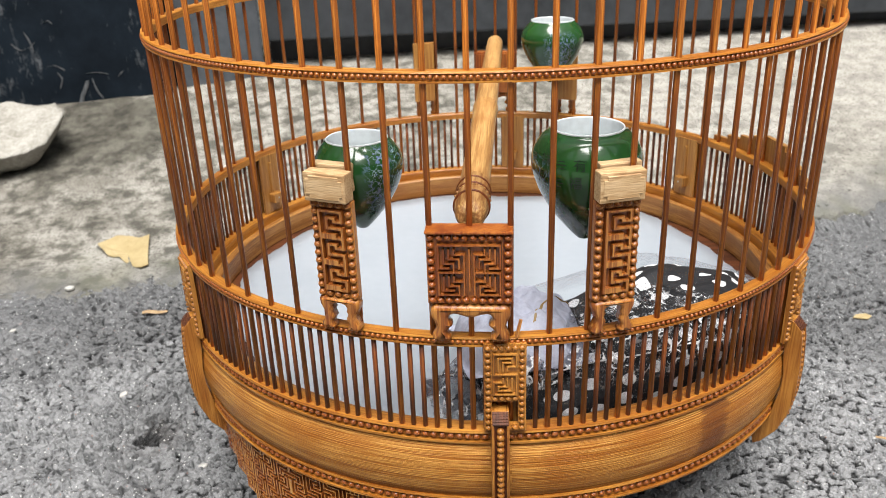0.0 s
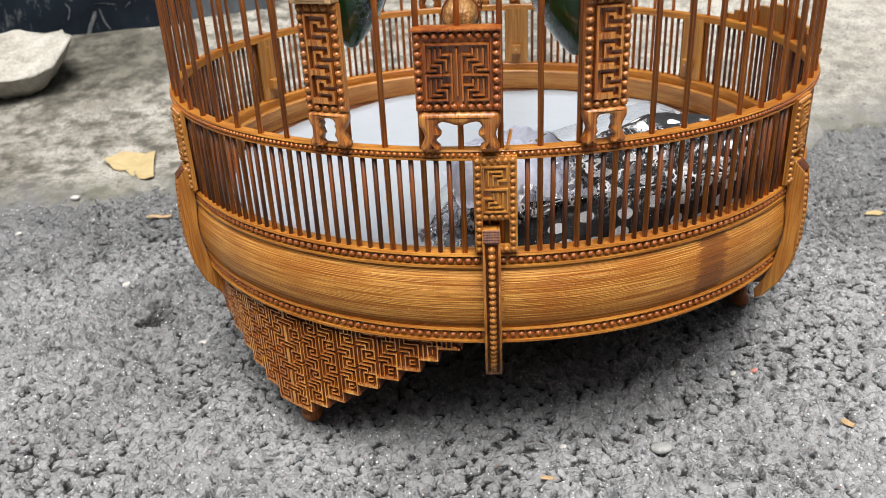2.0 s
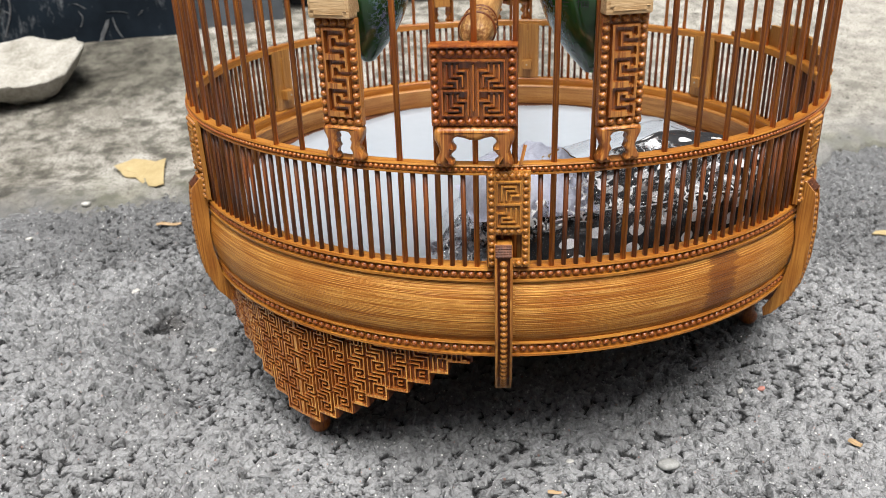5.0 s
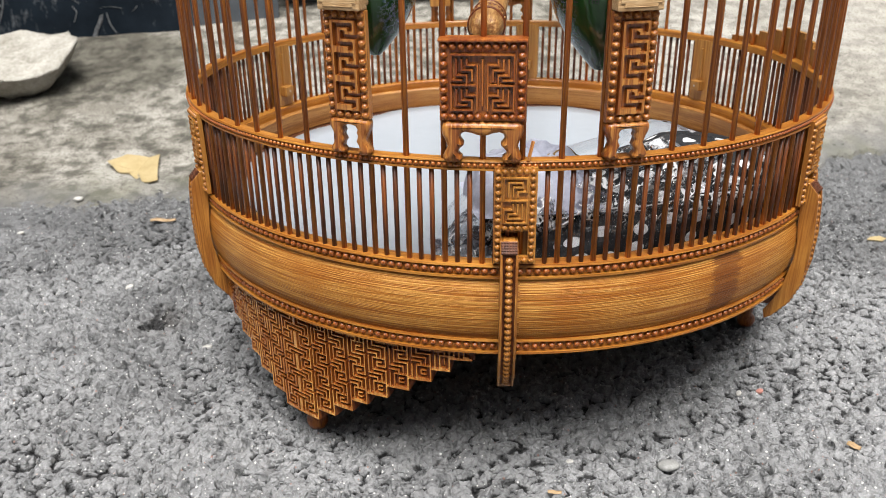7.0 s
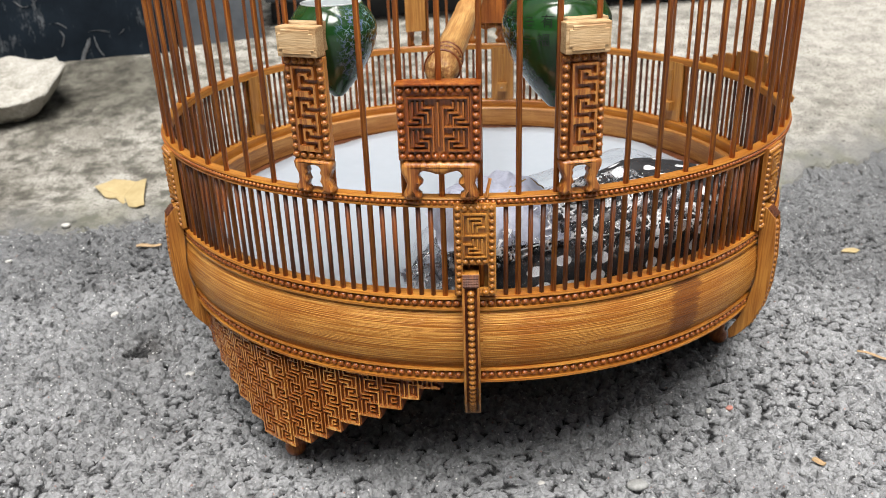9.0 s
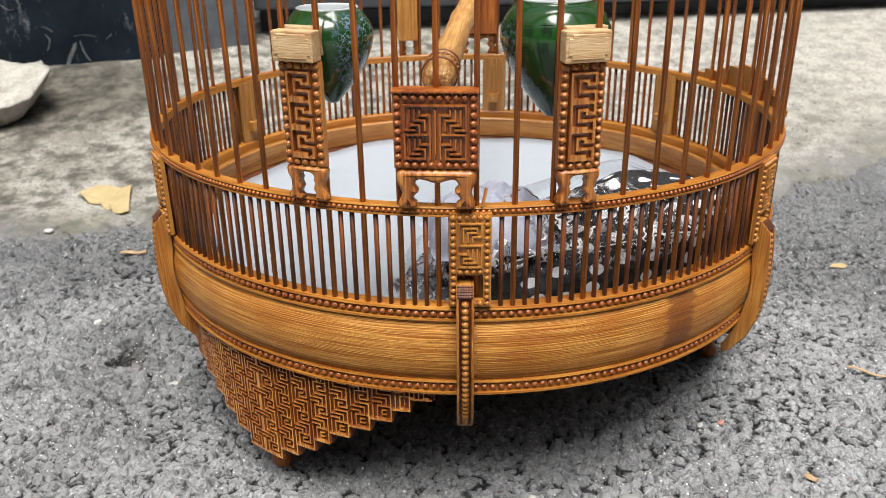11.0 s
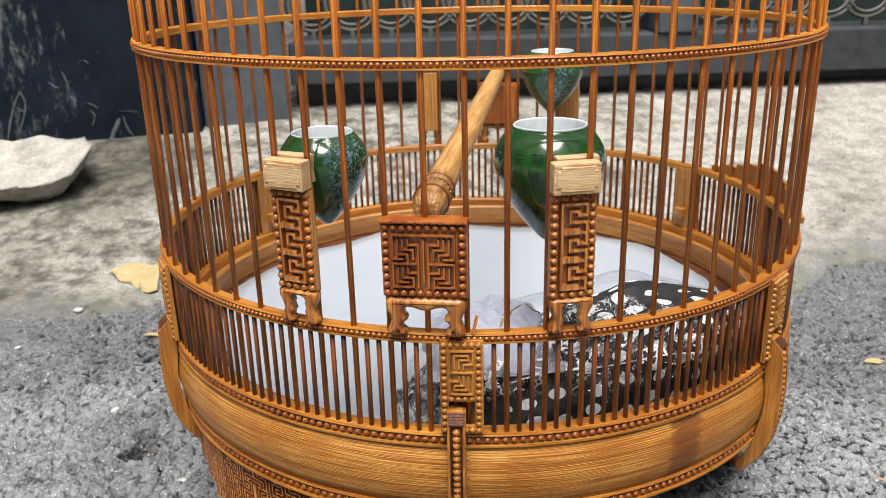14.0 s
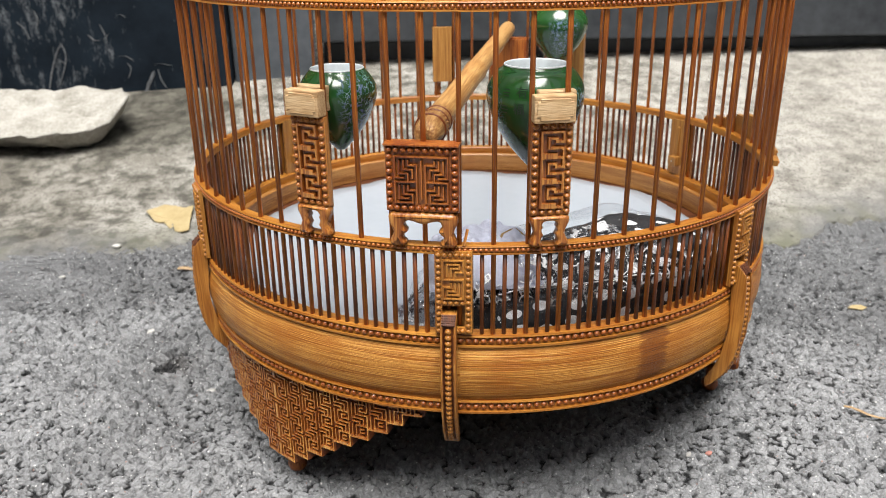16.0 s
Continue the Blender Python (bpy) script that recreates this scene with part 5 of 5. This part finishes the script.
def foot(az):
    """A foot: a stepped triangle of key-fret carving hung under the bottom ring, on a small turned ball."""
    pitch, cols, rows_n, rise = 0.00100, 172, 54, 6
    r_top, r_base, r_back = 0.1632, 0.1618, 0.1545
    z1 = 0.0722

    def reach_of(i):
        """Half the width of the step to which a row belongs, in cells."""
        return int((cols / 2 - 1) * (1 - (i // rise) / (rows_n / rise)) // 2) * 2 + 2

    grid = []
    for i in range(rows_n):
        reach = reach_of(i)
        low = reach_of(i + 1) if i < rows_n - 1 else 0
        row = ""
        for j in range(cols):
            d = int(abs(j - cols / 2 + 0.5))
            if d > reach:
                row += "."
            elif i == 0 or d == reach or (i % rise == rise - 1 and d >= low):
                row += "#"
            elif d == reach - 1 or (i % rise == rise - 2 and d >= low):
                row += "."
            else:
                k = d // 10
                row += FOOT_TILE[(i + 6 * (k % 2) + 2) % 12][d % 10]
        grid.append(row)
    to_wall = lambda x, y, z: tuple(polar(math.degrees(x / 0.161), y, z))  # noqa: E731
    root = tagged(new("foot"))
    root.parent = cage
    root.matrix_basis = Matrix.Rotation(radians(az), 4, "Z")
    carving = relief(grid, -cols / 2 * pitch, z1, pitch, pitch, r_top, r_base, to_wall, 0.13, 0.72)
    body_v, body_f = [], []
    # the solid plate behind the ridges, step by step
    for i in range(0, rows_n, rise):
        reach = reach_of(i)
        a = (reach + 1) * pitch * 0.998
        n = max(2, reach // 4)
        zt, zb = z1 - i * pitch, z1 - (i + rise) * pitch
        for k in range(n):
            xa, xb = -a + 2 * a * k / n, -a + 2 * a * (k + 1) / n
            base = len(body_v)
            for x in (xa, xb):
                for r in (r_back, r_base + 0.00002):
                    for z in (zb, zt):
                        body_v.append(to_wall(x, r, z))
            body_f += [tuple(base + q for q in face) for face in ((2, 6, 7, 3), (0, 1, 5, 4), (0, 4, 6, 2), (1, 3, 7, 5))]
            if k == 0:
                body_f.append((base, base + 2, base + 3, base + 1))
            if k == n - 1:
                body_f.append((base + 4, base + 5, base + 7, base + 6))
    plate = put("foot_plate", mesh_from("foot_plate", body_v, body_f), RECESS, root, "stepped triangular foot, stained ground with painted groove shade")
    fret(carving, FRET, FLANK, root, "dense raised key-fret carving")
    bm = lathe([(0.0, 0.0), (0.0024, 0.0), (0.0044, 0.0012), (0.0053, 0.0038), (0.0050, 0.0064), (0.0030, 0.0088), (0.0034, 0.0104), (0.0034, 0.0180), (0.0, 0.0180)], 20)
    part("ball_foot", bm, CARVED_RED, root, "small turned ball foot", True, Matrix.Translation(polar(-2.0, 0.1500, 0.0)))
    root["label"] = "stepped fretwork foot with a turned ball"


for az in (-37.0, 86.0, 206.0):
    foot(az)

# stepped crest plate outside the bars, over the middle ring
def crest(az):
    verts, faces, studs = [], [], []
    tops = [(20, 0.0030), (16, 0.0058), (12, 0.0086), (8, 0.0114), (4, 0.0142)]
    for a, h in tops:
        for s in (-1, 1):
            lo, hi = (a - 4) * s, a * s
            base = len(verts)
            for q in (lo, (lo + hi) / 2, hi):
                for r in (0.0, 0.0026):
                    for z in (0.0, h):
                        verts.append(tuple(polar(q, PLATE_R + 0.0004 + r, Z_MID + z)))
            for g in (0, 4):
                faces += [tuple(base + g + k for k in f) for f in ((0, 4, 5, 1), (2, 3, 7, 6), (1, 5, 7, 3), (0, 2, 6, 4))]
            faces += [tuple(base + k for k in f) for f in ((0, 1, 3, 2), (8, 10, 11, 9))]
            for q in (lo + s * 0.7, lo + s * 2.0, lo + s * 3.3):
                studs.append((polar(q, PLATE_R + 0.0026, Z_MID + h - 0.0012), polar(q, 1, 0)))
    turn = Matrix.Rotation(radians(az), 4, "Z")
    ob = put("crest_plate", mesh_from("crest_plate", verts, faces), PLATEBACK, cage, "stepped bamboo crest plate outside the bars", matrix=turn)
    beads(studs, 0.0012, 1.0, CARVED, ob)


crest(97.0)
# splinter beside the stand
bm = bmesh.new()
box(bm, -0.0006, 0.0006, -0.0008, 0.0, 0.0, 0.0075)
part("splinter", bm, CARVED, cage, "thin upright splinter", matrix=at_rim(0.6, PLATE_R + 0.0002, Z_MID) @ Matrix.Rotation(radians(12), 4, "Y"))

# ---- things in the cage ----
bm = bmesh.new()
rows = []
N = 120
for k in range(N):
    r = 0.1460 + 0.0026 * math.sin(k * 0.31) + 0.0014 * math.sin(k * 0.73 + 1) + 0.0006 * math.sin(k * 2.9)
    rows.append(r)
rings = []
for f_, z in ((0.0, 0.0953), (0.55, 0.0953), (0.92, 0.0954), (1.0, 0.0962), (1.0, 0.0957), (0.92, 0.0949), (0.0, 0.0949)):
    rings.append([bm.verts.new(polar(360 * k / N, max(1e-4, rows[k] * f_), z + (0.0006 * math.sin(k * 0.5) if f_ == 1.0 else 0))) for k in range(N)])
for a, b in zip(rings, rings[1:]):
    for k in range(N):
        bm.faces.new((a[k], a[(k + 1) % N], b[(k + 1) % N], b[k]))
bmesh.ops.remove_doubles(bm, verts=bm.verts, dist=2e-4)
liner = tagged(part("paper_liner", bm, PAPER, smooth=True), "round sheet of smooth white paper lining the cage floor", "liner")


def cup(at, body, neck, height, turn, label):
    """A porcelain cage cup: narrow foot, high shoulder, short neck with a white rim."""
    root = tagged(new("porcelain_cup"), label, "cup", group="porcelain cups in the cage")
    h = height
    outer = [(0.0, 0.0), (body * 0.10, 0.0), (body * 0.16, h * 0.02), (body * 0.34, h * 0.11), (body * 0.60, h * 0.26), (body * 0.82, h * 0.43), (body * 0.96, h * 0.60), (body, h * 0.71), (body * 0.97, h * 0.80), (body * 0.88, h * 0.88), (body * 0.78, h * 0.94), (neck * 1.06, h * 0.97), (neck * 1.01, h * 0.99)]
    lip = [(neck * 1.01, h * 0.99), (neck * 1.01, h * 1.0), (neck * 0.985, h * 1.006), (neck * 0.955, h * 1.0), (neck * 0.945, h * 0.97), (neck * 0.94, h * 0.93), (neck * 0.93, h * 0.84), (neck * 0.96, h * 0.70), (neck * 0.90, h * 0.45), (body * 0.3, h * 0.18), (0.0, h * 0.14)]
    m = Matrix.Translation(at) @ Matrix.Rotation(radians(turn), 4, "Z")
    root.matrix_basis = m
    part("body", lathe(smooth_line(outer), 48), PORCELAIN, root, "dark green glaze painted with blue flowers", True)
    part("lining", lathe(smooth_line(lip), 48), WHITE_GLAZE, root, "white glazed rim and inside", True)
    return root


def inscription(root, char, az, z, size, r):
    """A brushed character wrapped onto a cup's side."""
    curve = bpy.data.curves.new("inscription", "FONT")
    curve.body, curve.size, curve.align_x, curve.align_y = char, size, "CENTER", "CENTER"
    ob = new("inscription", curve)
    bpy.context.view_layer.update()
    me = bpy.data.meshes.new_from_object(ob.evaluated_get(bpy.context.evaluated_depsgraph_get()))
    bpy.data.objects.remove(ob)
    for v in me.vertices:
        a = radians(az) + v.co.x / r
        zz = z + v.co.y
        rr = r + 0.00025 - 0.15 * max(0.0, -v.co.y)
        v.co = (rr * math.sin(a), -rr * math.cos(a), zz)
    me.materials.clear()
    put("inscription", me, INK, root, "small dark brushed character")


big_cup = cup(polar(12.4, 0.1405, 0.1812), 0.0207, 0.0134, 0.0440, 12, "dark green porcelain cup with blue flowers, clamped behind the carved post")
cup(polar(-22.6, 0.1440, 0.1866), 0.0170, 0.0116, 0.0360, -12, "small dark green porcelain cup with blue flowers behind a post")
cup(polar(158.6, 0.1395, 0.1830), 0.0210, 0.0142, 0.0415, 95, "green porcelain cup with pale blue flowers at the far wall")

for char, az, z, size in (("\u6709", -15.8, 0.0350, 0.0050), ("\u798f", -19.6, 0.0284, 0.0050), ("\u5473", -52.1, 0.0356, 0.0050), ("\u51e1", -58.3, 0.0286, 0.0050)):
    inscription(big_cup, char, az - 12, z, size, 0.0207)
# worn characters that cannot be made out
for az, z in ((-34.4, 0.0350), (-37.3, 0.0282), (-72.5, 0.0356), (-83.0, 0.0288)):
    for k, long in ((-1, 0.7), (0, 1.0), (1, 0.8)):
        wide = 0.0034 * long
        vs = [(0.0209 * math.sin(radians(az - 12) + s * wide / 0.0414), -0.0209 * math.cos(radians(az - 12) + s * wide / 0.0414), z + k * 0.0013 + d) for d in (-0.0002, 0.0002) for s in (-1, -0.3, 0.3, 1)]
        put("brush_stroke", mesh_from("brush_stroke", vs, [(0, 1, 5, 4), (1, 2, 6, 5), (2, 3, 7, 6)]), INK, big_cup, "short dark brush stroke")


def perch():
    a, b = polar(BAR_AZ, 0.1625, 0.1995), polar(BAR_AZ + 180, 0.1610, 0.2062)
    way = (b - a)
    length = way.length
    root = tagged(new("perch"), "round pale bamboo perch with carved end, laid across the cage", "perch")
    q = way.to_track_quat("Y", "Z").to_matrix().to_4x4()
    root.matrix_basis = Matrix.Translation(a) @ q
    prof = [(0.0, 0.0), (0.0036, 0.0), (0.0056, 0.005), (0.0062, 0.010), (0.0066, 0.016), (0.0064, 0.0205), (0.0060, 0.0215), (0.0062, 0.0235), (0.0064, 0.0270), (0.0061, 0.0280), (0.0060, 0.034), (0.0059, 0.12), (0.00595, 0.137), (0.0064, 0.140), (0.0061, 0.1425), (0.0065, 0.145), (0.0058, 0.149), (0.0057, 0.22), (0.0055, length - 0.006), (0.0046, length - 0.001), (0.0, length)]
    bm = lathe(prof[10:], 24)
    bmesh.ops.rotate(bm, verts=bm.verts, cent=(0, 0, 0), matrix=Matrix.Rotation(radians(-90), 3, "X"))
    part("stick", bm, PERCHWOOD, root, "pale bamboo rod", True)
    bm = lathe(prof[:11], 24)
    bmesh.ops.rotate(bm, verts=bm.verts, cent=(0, 0, 0), matrix=Matrix.Rotation(radians(-90), 3, "X"))
    # the slot that straddles the bar
    for v in bm.verts:
        if v.co.y < 0.004 and abs(v.co.x) < 0.0016:
            v.co.y += 0.003
        v.co *= 1 + 0.02 * noise.noise(v.co * 900)
    part("carved_end", bm, PERCHEND, root, "carved blunt end with a slot for the bar", True)
    v, f = bead_cloud([((0.0064 * math.cos(k * 0.2618), 0.0185, 0.0064 * math.sin(k * 0.2618)), (math.cos(k * 0.2618), 0, math.sin(k * 0.2618))) for k in range(24)], 0.0007)
    put("carved_ring", mesh_from("carved_ring", v, f, True), PERCHEND, root, "fine row of carved beads")
    for y in (0.0212, 0.0278, 0.0125):
        bm = bmesh.new()
        torus(bm, (0, y, 0), 0.0062 if y > 0.02 else 0.0064, 0.0006, Matrix.Identity(3), 28, 6)
        part("groove_band", bm, RECESS, root, "thin carved band", True)


perch()


def bundle():
    """A folded cage cover, black with white dots, lying in a clear plastic bag on the paper."""
    root = tagged(new("packed_cage_cover"), "folded black cloth with white dots in a crumpled clear plastic bag", "cloth bundle")
    base = 0.0962

    def crumple(p, size, slope):
        """Flat random facets, as crushed film has."""
        q = p / size
        seat = noise.voronoi(q)[1][0]
        way = noise.noise_vector(seat * 3.7 + Vector((11, 5, 2)))
        return (q - seat).dot(way) * size * slope

    def heap(name, cx, cy, rx, ry, h, turn, material, label, seed, fold, nx=90, ny=56, power=3.2, grow=0.0, reach=0.1485, floor=0.0, crush=0.0, fall=0.0):
        vs, uvs, faces = [], [], []
        c, s = math.cos(radians(turn)), math.sin(radians(turn))
        for j in range(ny + 1):
            for i in range(nx + 1):
                u, v = 2 * i / nx - 1, 2 * j / ny - 1
                k = (abs(u) ** power + abs(v) ** power) ** (1 / power)
                top = max(0.0, 1 - k ** 2.6) ** (0.42 if v > 0 else 0.42 + (0.16 if crush else 0.2) * min(1.0, -v * 2))
                wob = fold * noise.noise(Vector((u * 2.4 + seed, v * 2.0, seed))) + fold * 0.5 * noise.noise(Vector((u * 6 + seed, v * 5, 1.7)))
                wob += fold * 0.6 * abs(noise.noise(Vector((u * 3.1, v * 9.0 + seed, 4.0))))
                x, y = u * rx * (1 + 0.05 * wob / max(fold, 1e-6)), v * ry * (1 + 0.05 * noise.noise(Vector((v * 3, u * 2, seed))))
                lift = 0.60 + 0.38 * max(0.0, min(1.0, (u + 0.9) / 1.1))
                sink = lift if not floor else 1.0
                sink *= 1 - fall * max(0.0, min(1.0, (u - 0.15) / 0.7))
                z = base + floor + (h + wob) * top * sink + grow * top
                if crush:
                    front = max(0.06, min(1.0, 0.35 - 2.2 * v), min(1.0, -0.9 - 2.6 * u))
                    p = Vector((x, y, 0.6 * z))
                    d = crush * front * (crumple(p, 0.0125, 2.6) + crumple(p + Vector((0.3, 0.1, 0)), 0.0060, 1.8)) * min(1.0, top * 2)
                    d = max(d, -0.0012)
                    z += 0.7 * d
                    y -= 0.7 * d * min(1.0, front * 2)
                px, py = cx + c * x - s * y, cy + s * x + c * y
                far = math.hypot(px, py)
                if far > reach:
                    px, py = px * reach / far, py * reach / far
                vs.append((px, py, max(base + 0.9 * floor, z)))
                up = z - base
                uvs.append((x + 0.3 * (up if u < -0.8 else 0.0), y + (up if v < 0 else 2 * h - up)))
        for j in range(ny):
            for i in range(nx):
                a = j * (nx + 1) + i
                faces.append((a, a + 1, a + nx + 2, a + nx + 1))
        me = mesh_from(name, vs, faces, not crush)
        layer = me.uv_layers.new(name="UVMap")
        for lp in me.loops:
            layer.data[lp.index].uv = uvs[lp.vertex_index]
        return put(name, me, material, root, label)

    cloths = []
    cloth = heap("dotted_cloth", 0.064, -0.098, 0.074, 0.037, 0.0445, 21, DOTTED, "black cloth with white polka dots", 2.0, 0.003, power=4.0)
    lining = heap("pale_lining", 0.007, -0.118, 0.027, 0.023, 0.0200, 10, LINING, "pale lavender lining folded outwards", 5.0, 0.004, power=3.6, floor=0.0265)
    for ob in (cloth, lining):
        cloths.append(BVHTree.FromPolygons([v.co for v in ob.data.vertices], [tuple(p.vertices) for p in ob.data.polygons]))
    heap("plastic_bag", 0.062, -0.094, 0.092, 0.049, 0.0445, 20, PLASTIC, "clear plastic bag round the cloth", 8.0, 0.003, 110, 70, 3.6, 0.004, 0.1525, 0.0, 0.25, 0.35)
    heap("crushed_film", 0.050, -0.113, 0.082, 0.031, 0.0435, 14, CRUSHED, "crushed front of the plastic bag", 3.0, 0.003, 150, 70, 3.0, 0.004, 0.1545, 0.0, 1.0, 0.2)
    # white piping along the front of the cloth
    bm = bmesh.new()
    pts = [Vector((0.016 + 0.078 * t, -0.1425 + 0.014 * t + 0.004 * math.sin(3 * t), 0.121 + 0.006 * t + 0.001 * math.sin(9 * t))) for t in np.linspace(0, 1, 24)]
    rows = [[bm.verts.new(p + Vector((0, 0.0004 * math.cos(q), 0.0004 * math.sin(q)))) for q in (0, 1.57, 3.14, 4.71)] for p in pts]
    for a, b in zip(rows, rows[1:]):
        for k in range(4):
            bm.faces.new((a[k], b[k], b[(k + 1) % 4], a[(k + 1) % 4]))
    part("piping", bm, THREAD, root, "thin white piping")
    bm = bmesh.new()
    path = smooth_line([(0.030, -0.106), (0.0263, -0.1105), (0.0172, -0.118), (0.0125, -0.131)], 5)
    pts = []
    for x, y in path:
        top = max(hit[0].z for hit in (tree.ray_cast(Vector((x, y, 0.3)), Vector((0, 0, -1))) for tree in cloths) if hit[0])
        pts.append(Vector((x, y, top + 0.0001)))
    rows = [[bm.verts.new(p + Vector((0.0008 * math.cos(q), 0.0003 * math.cos(q), 0.0004 * math.sin(q)))) for q in (0, 1.57, 3.14, 4.71)] for p in pts]
    for a, b in zip(rows, rows[1:]):
        for k in range(4):
            bm.faces.new((a[k], b[k], b[(k + 1) % 4], a[(k + 1) % 4]))
    part("zip", bm, ZIP, root, "brown zip")


bundle()
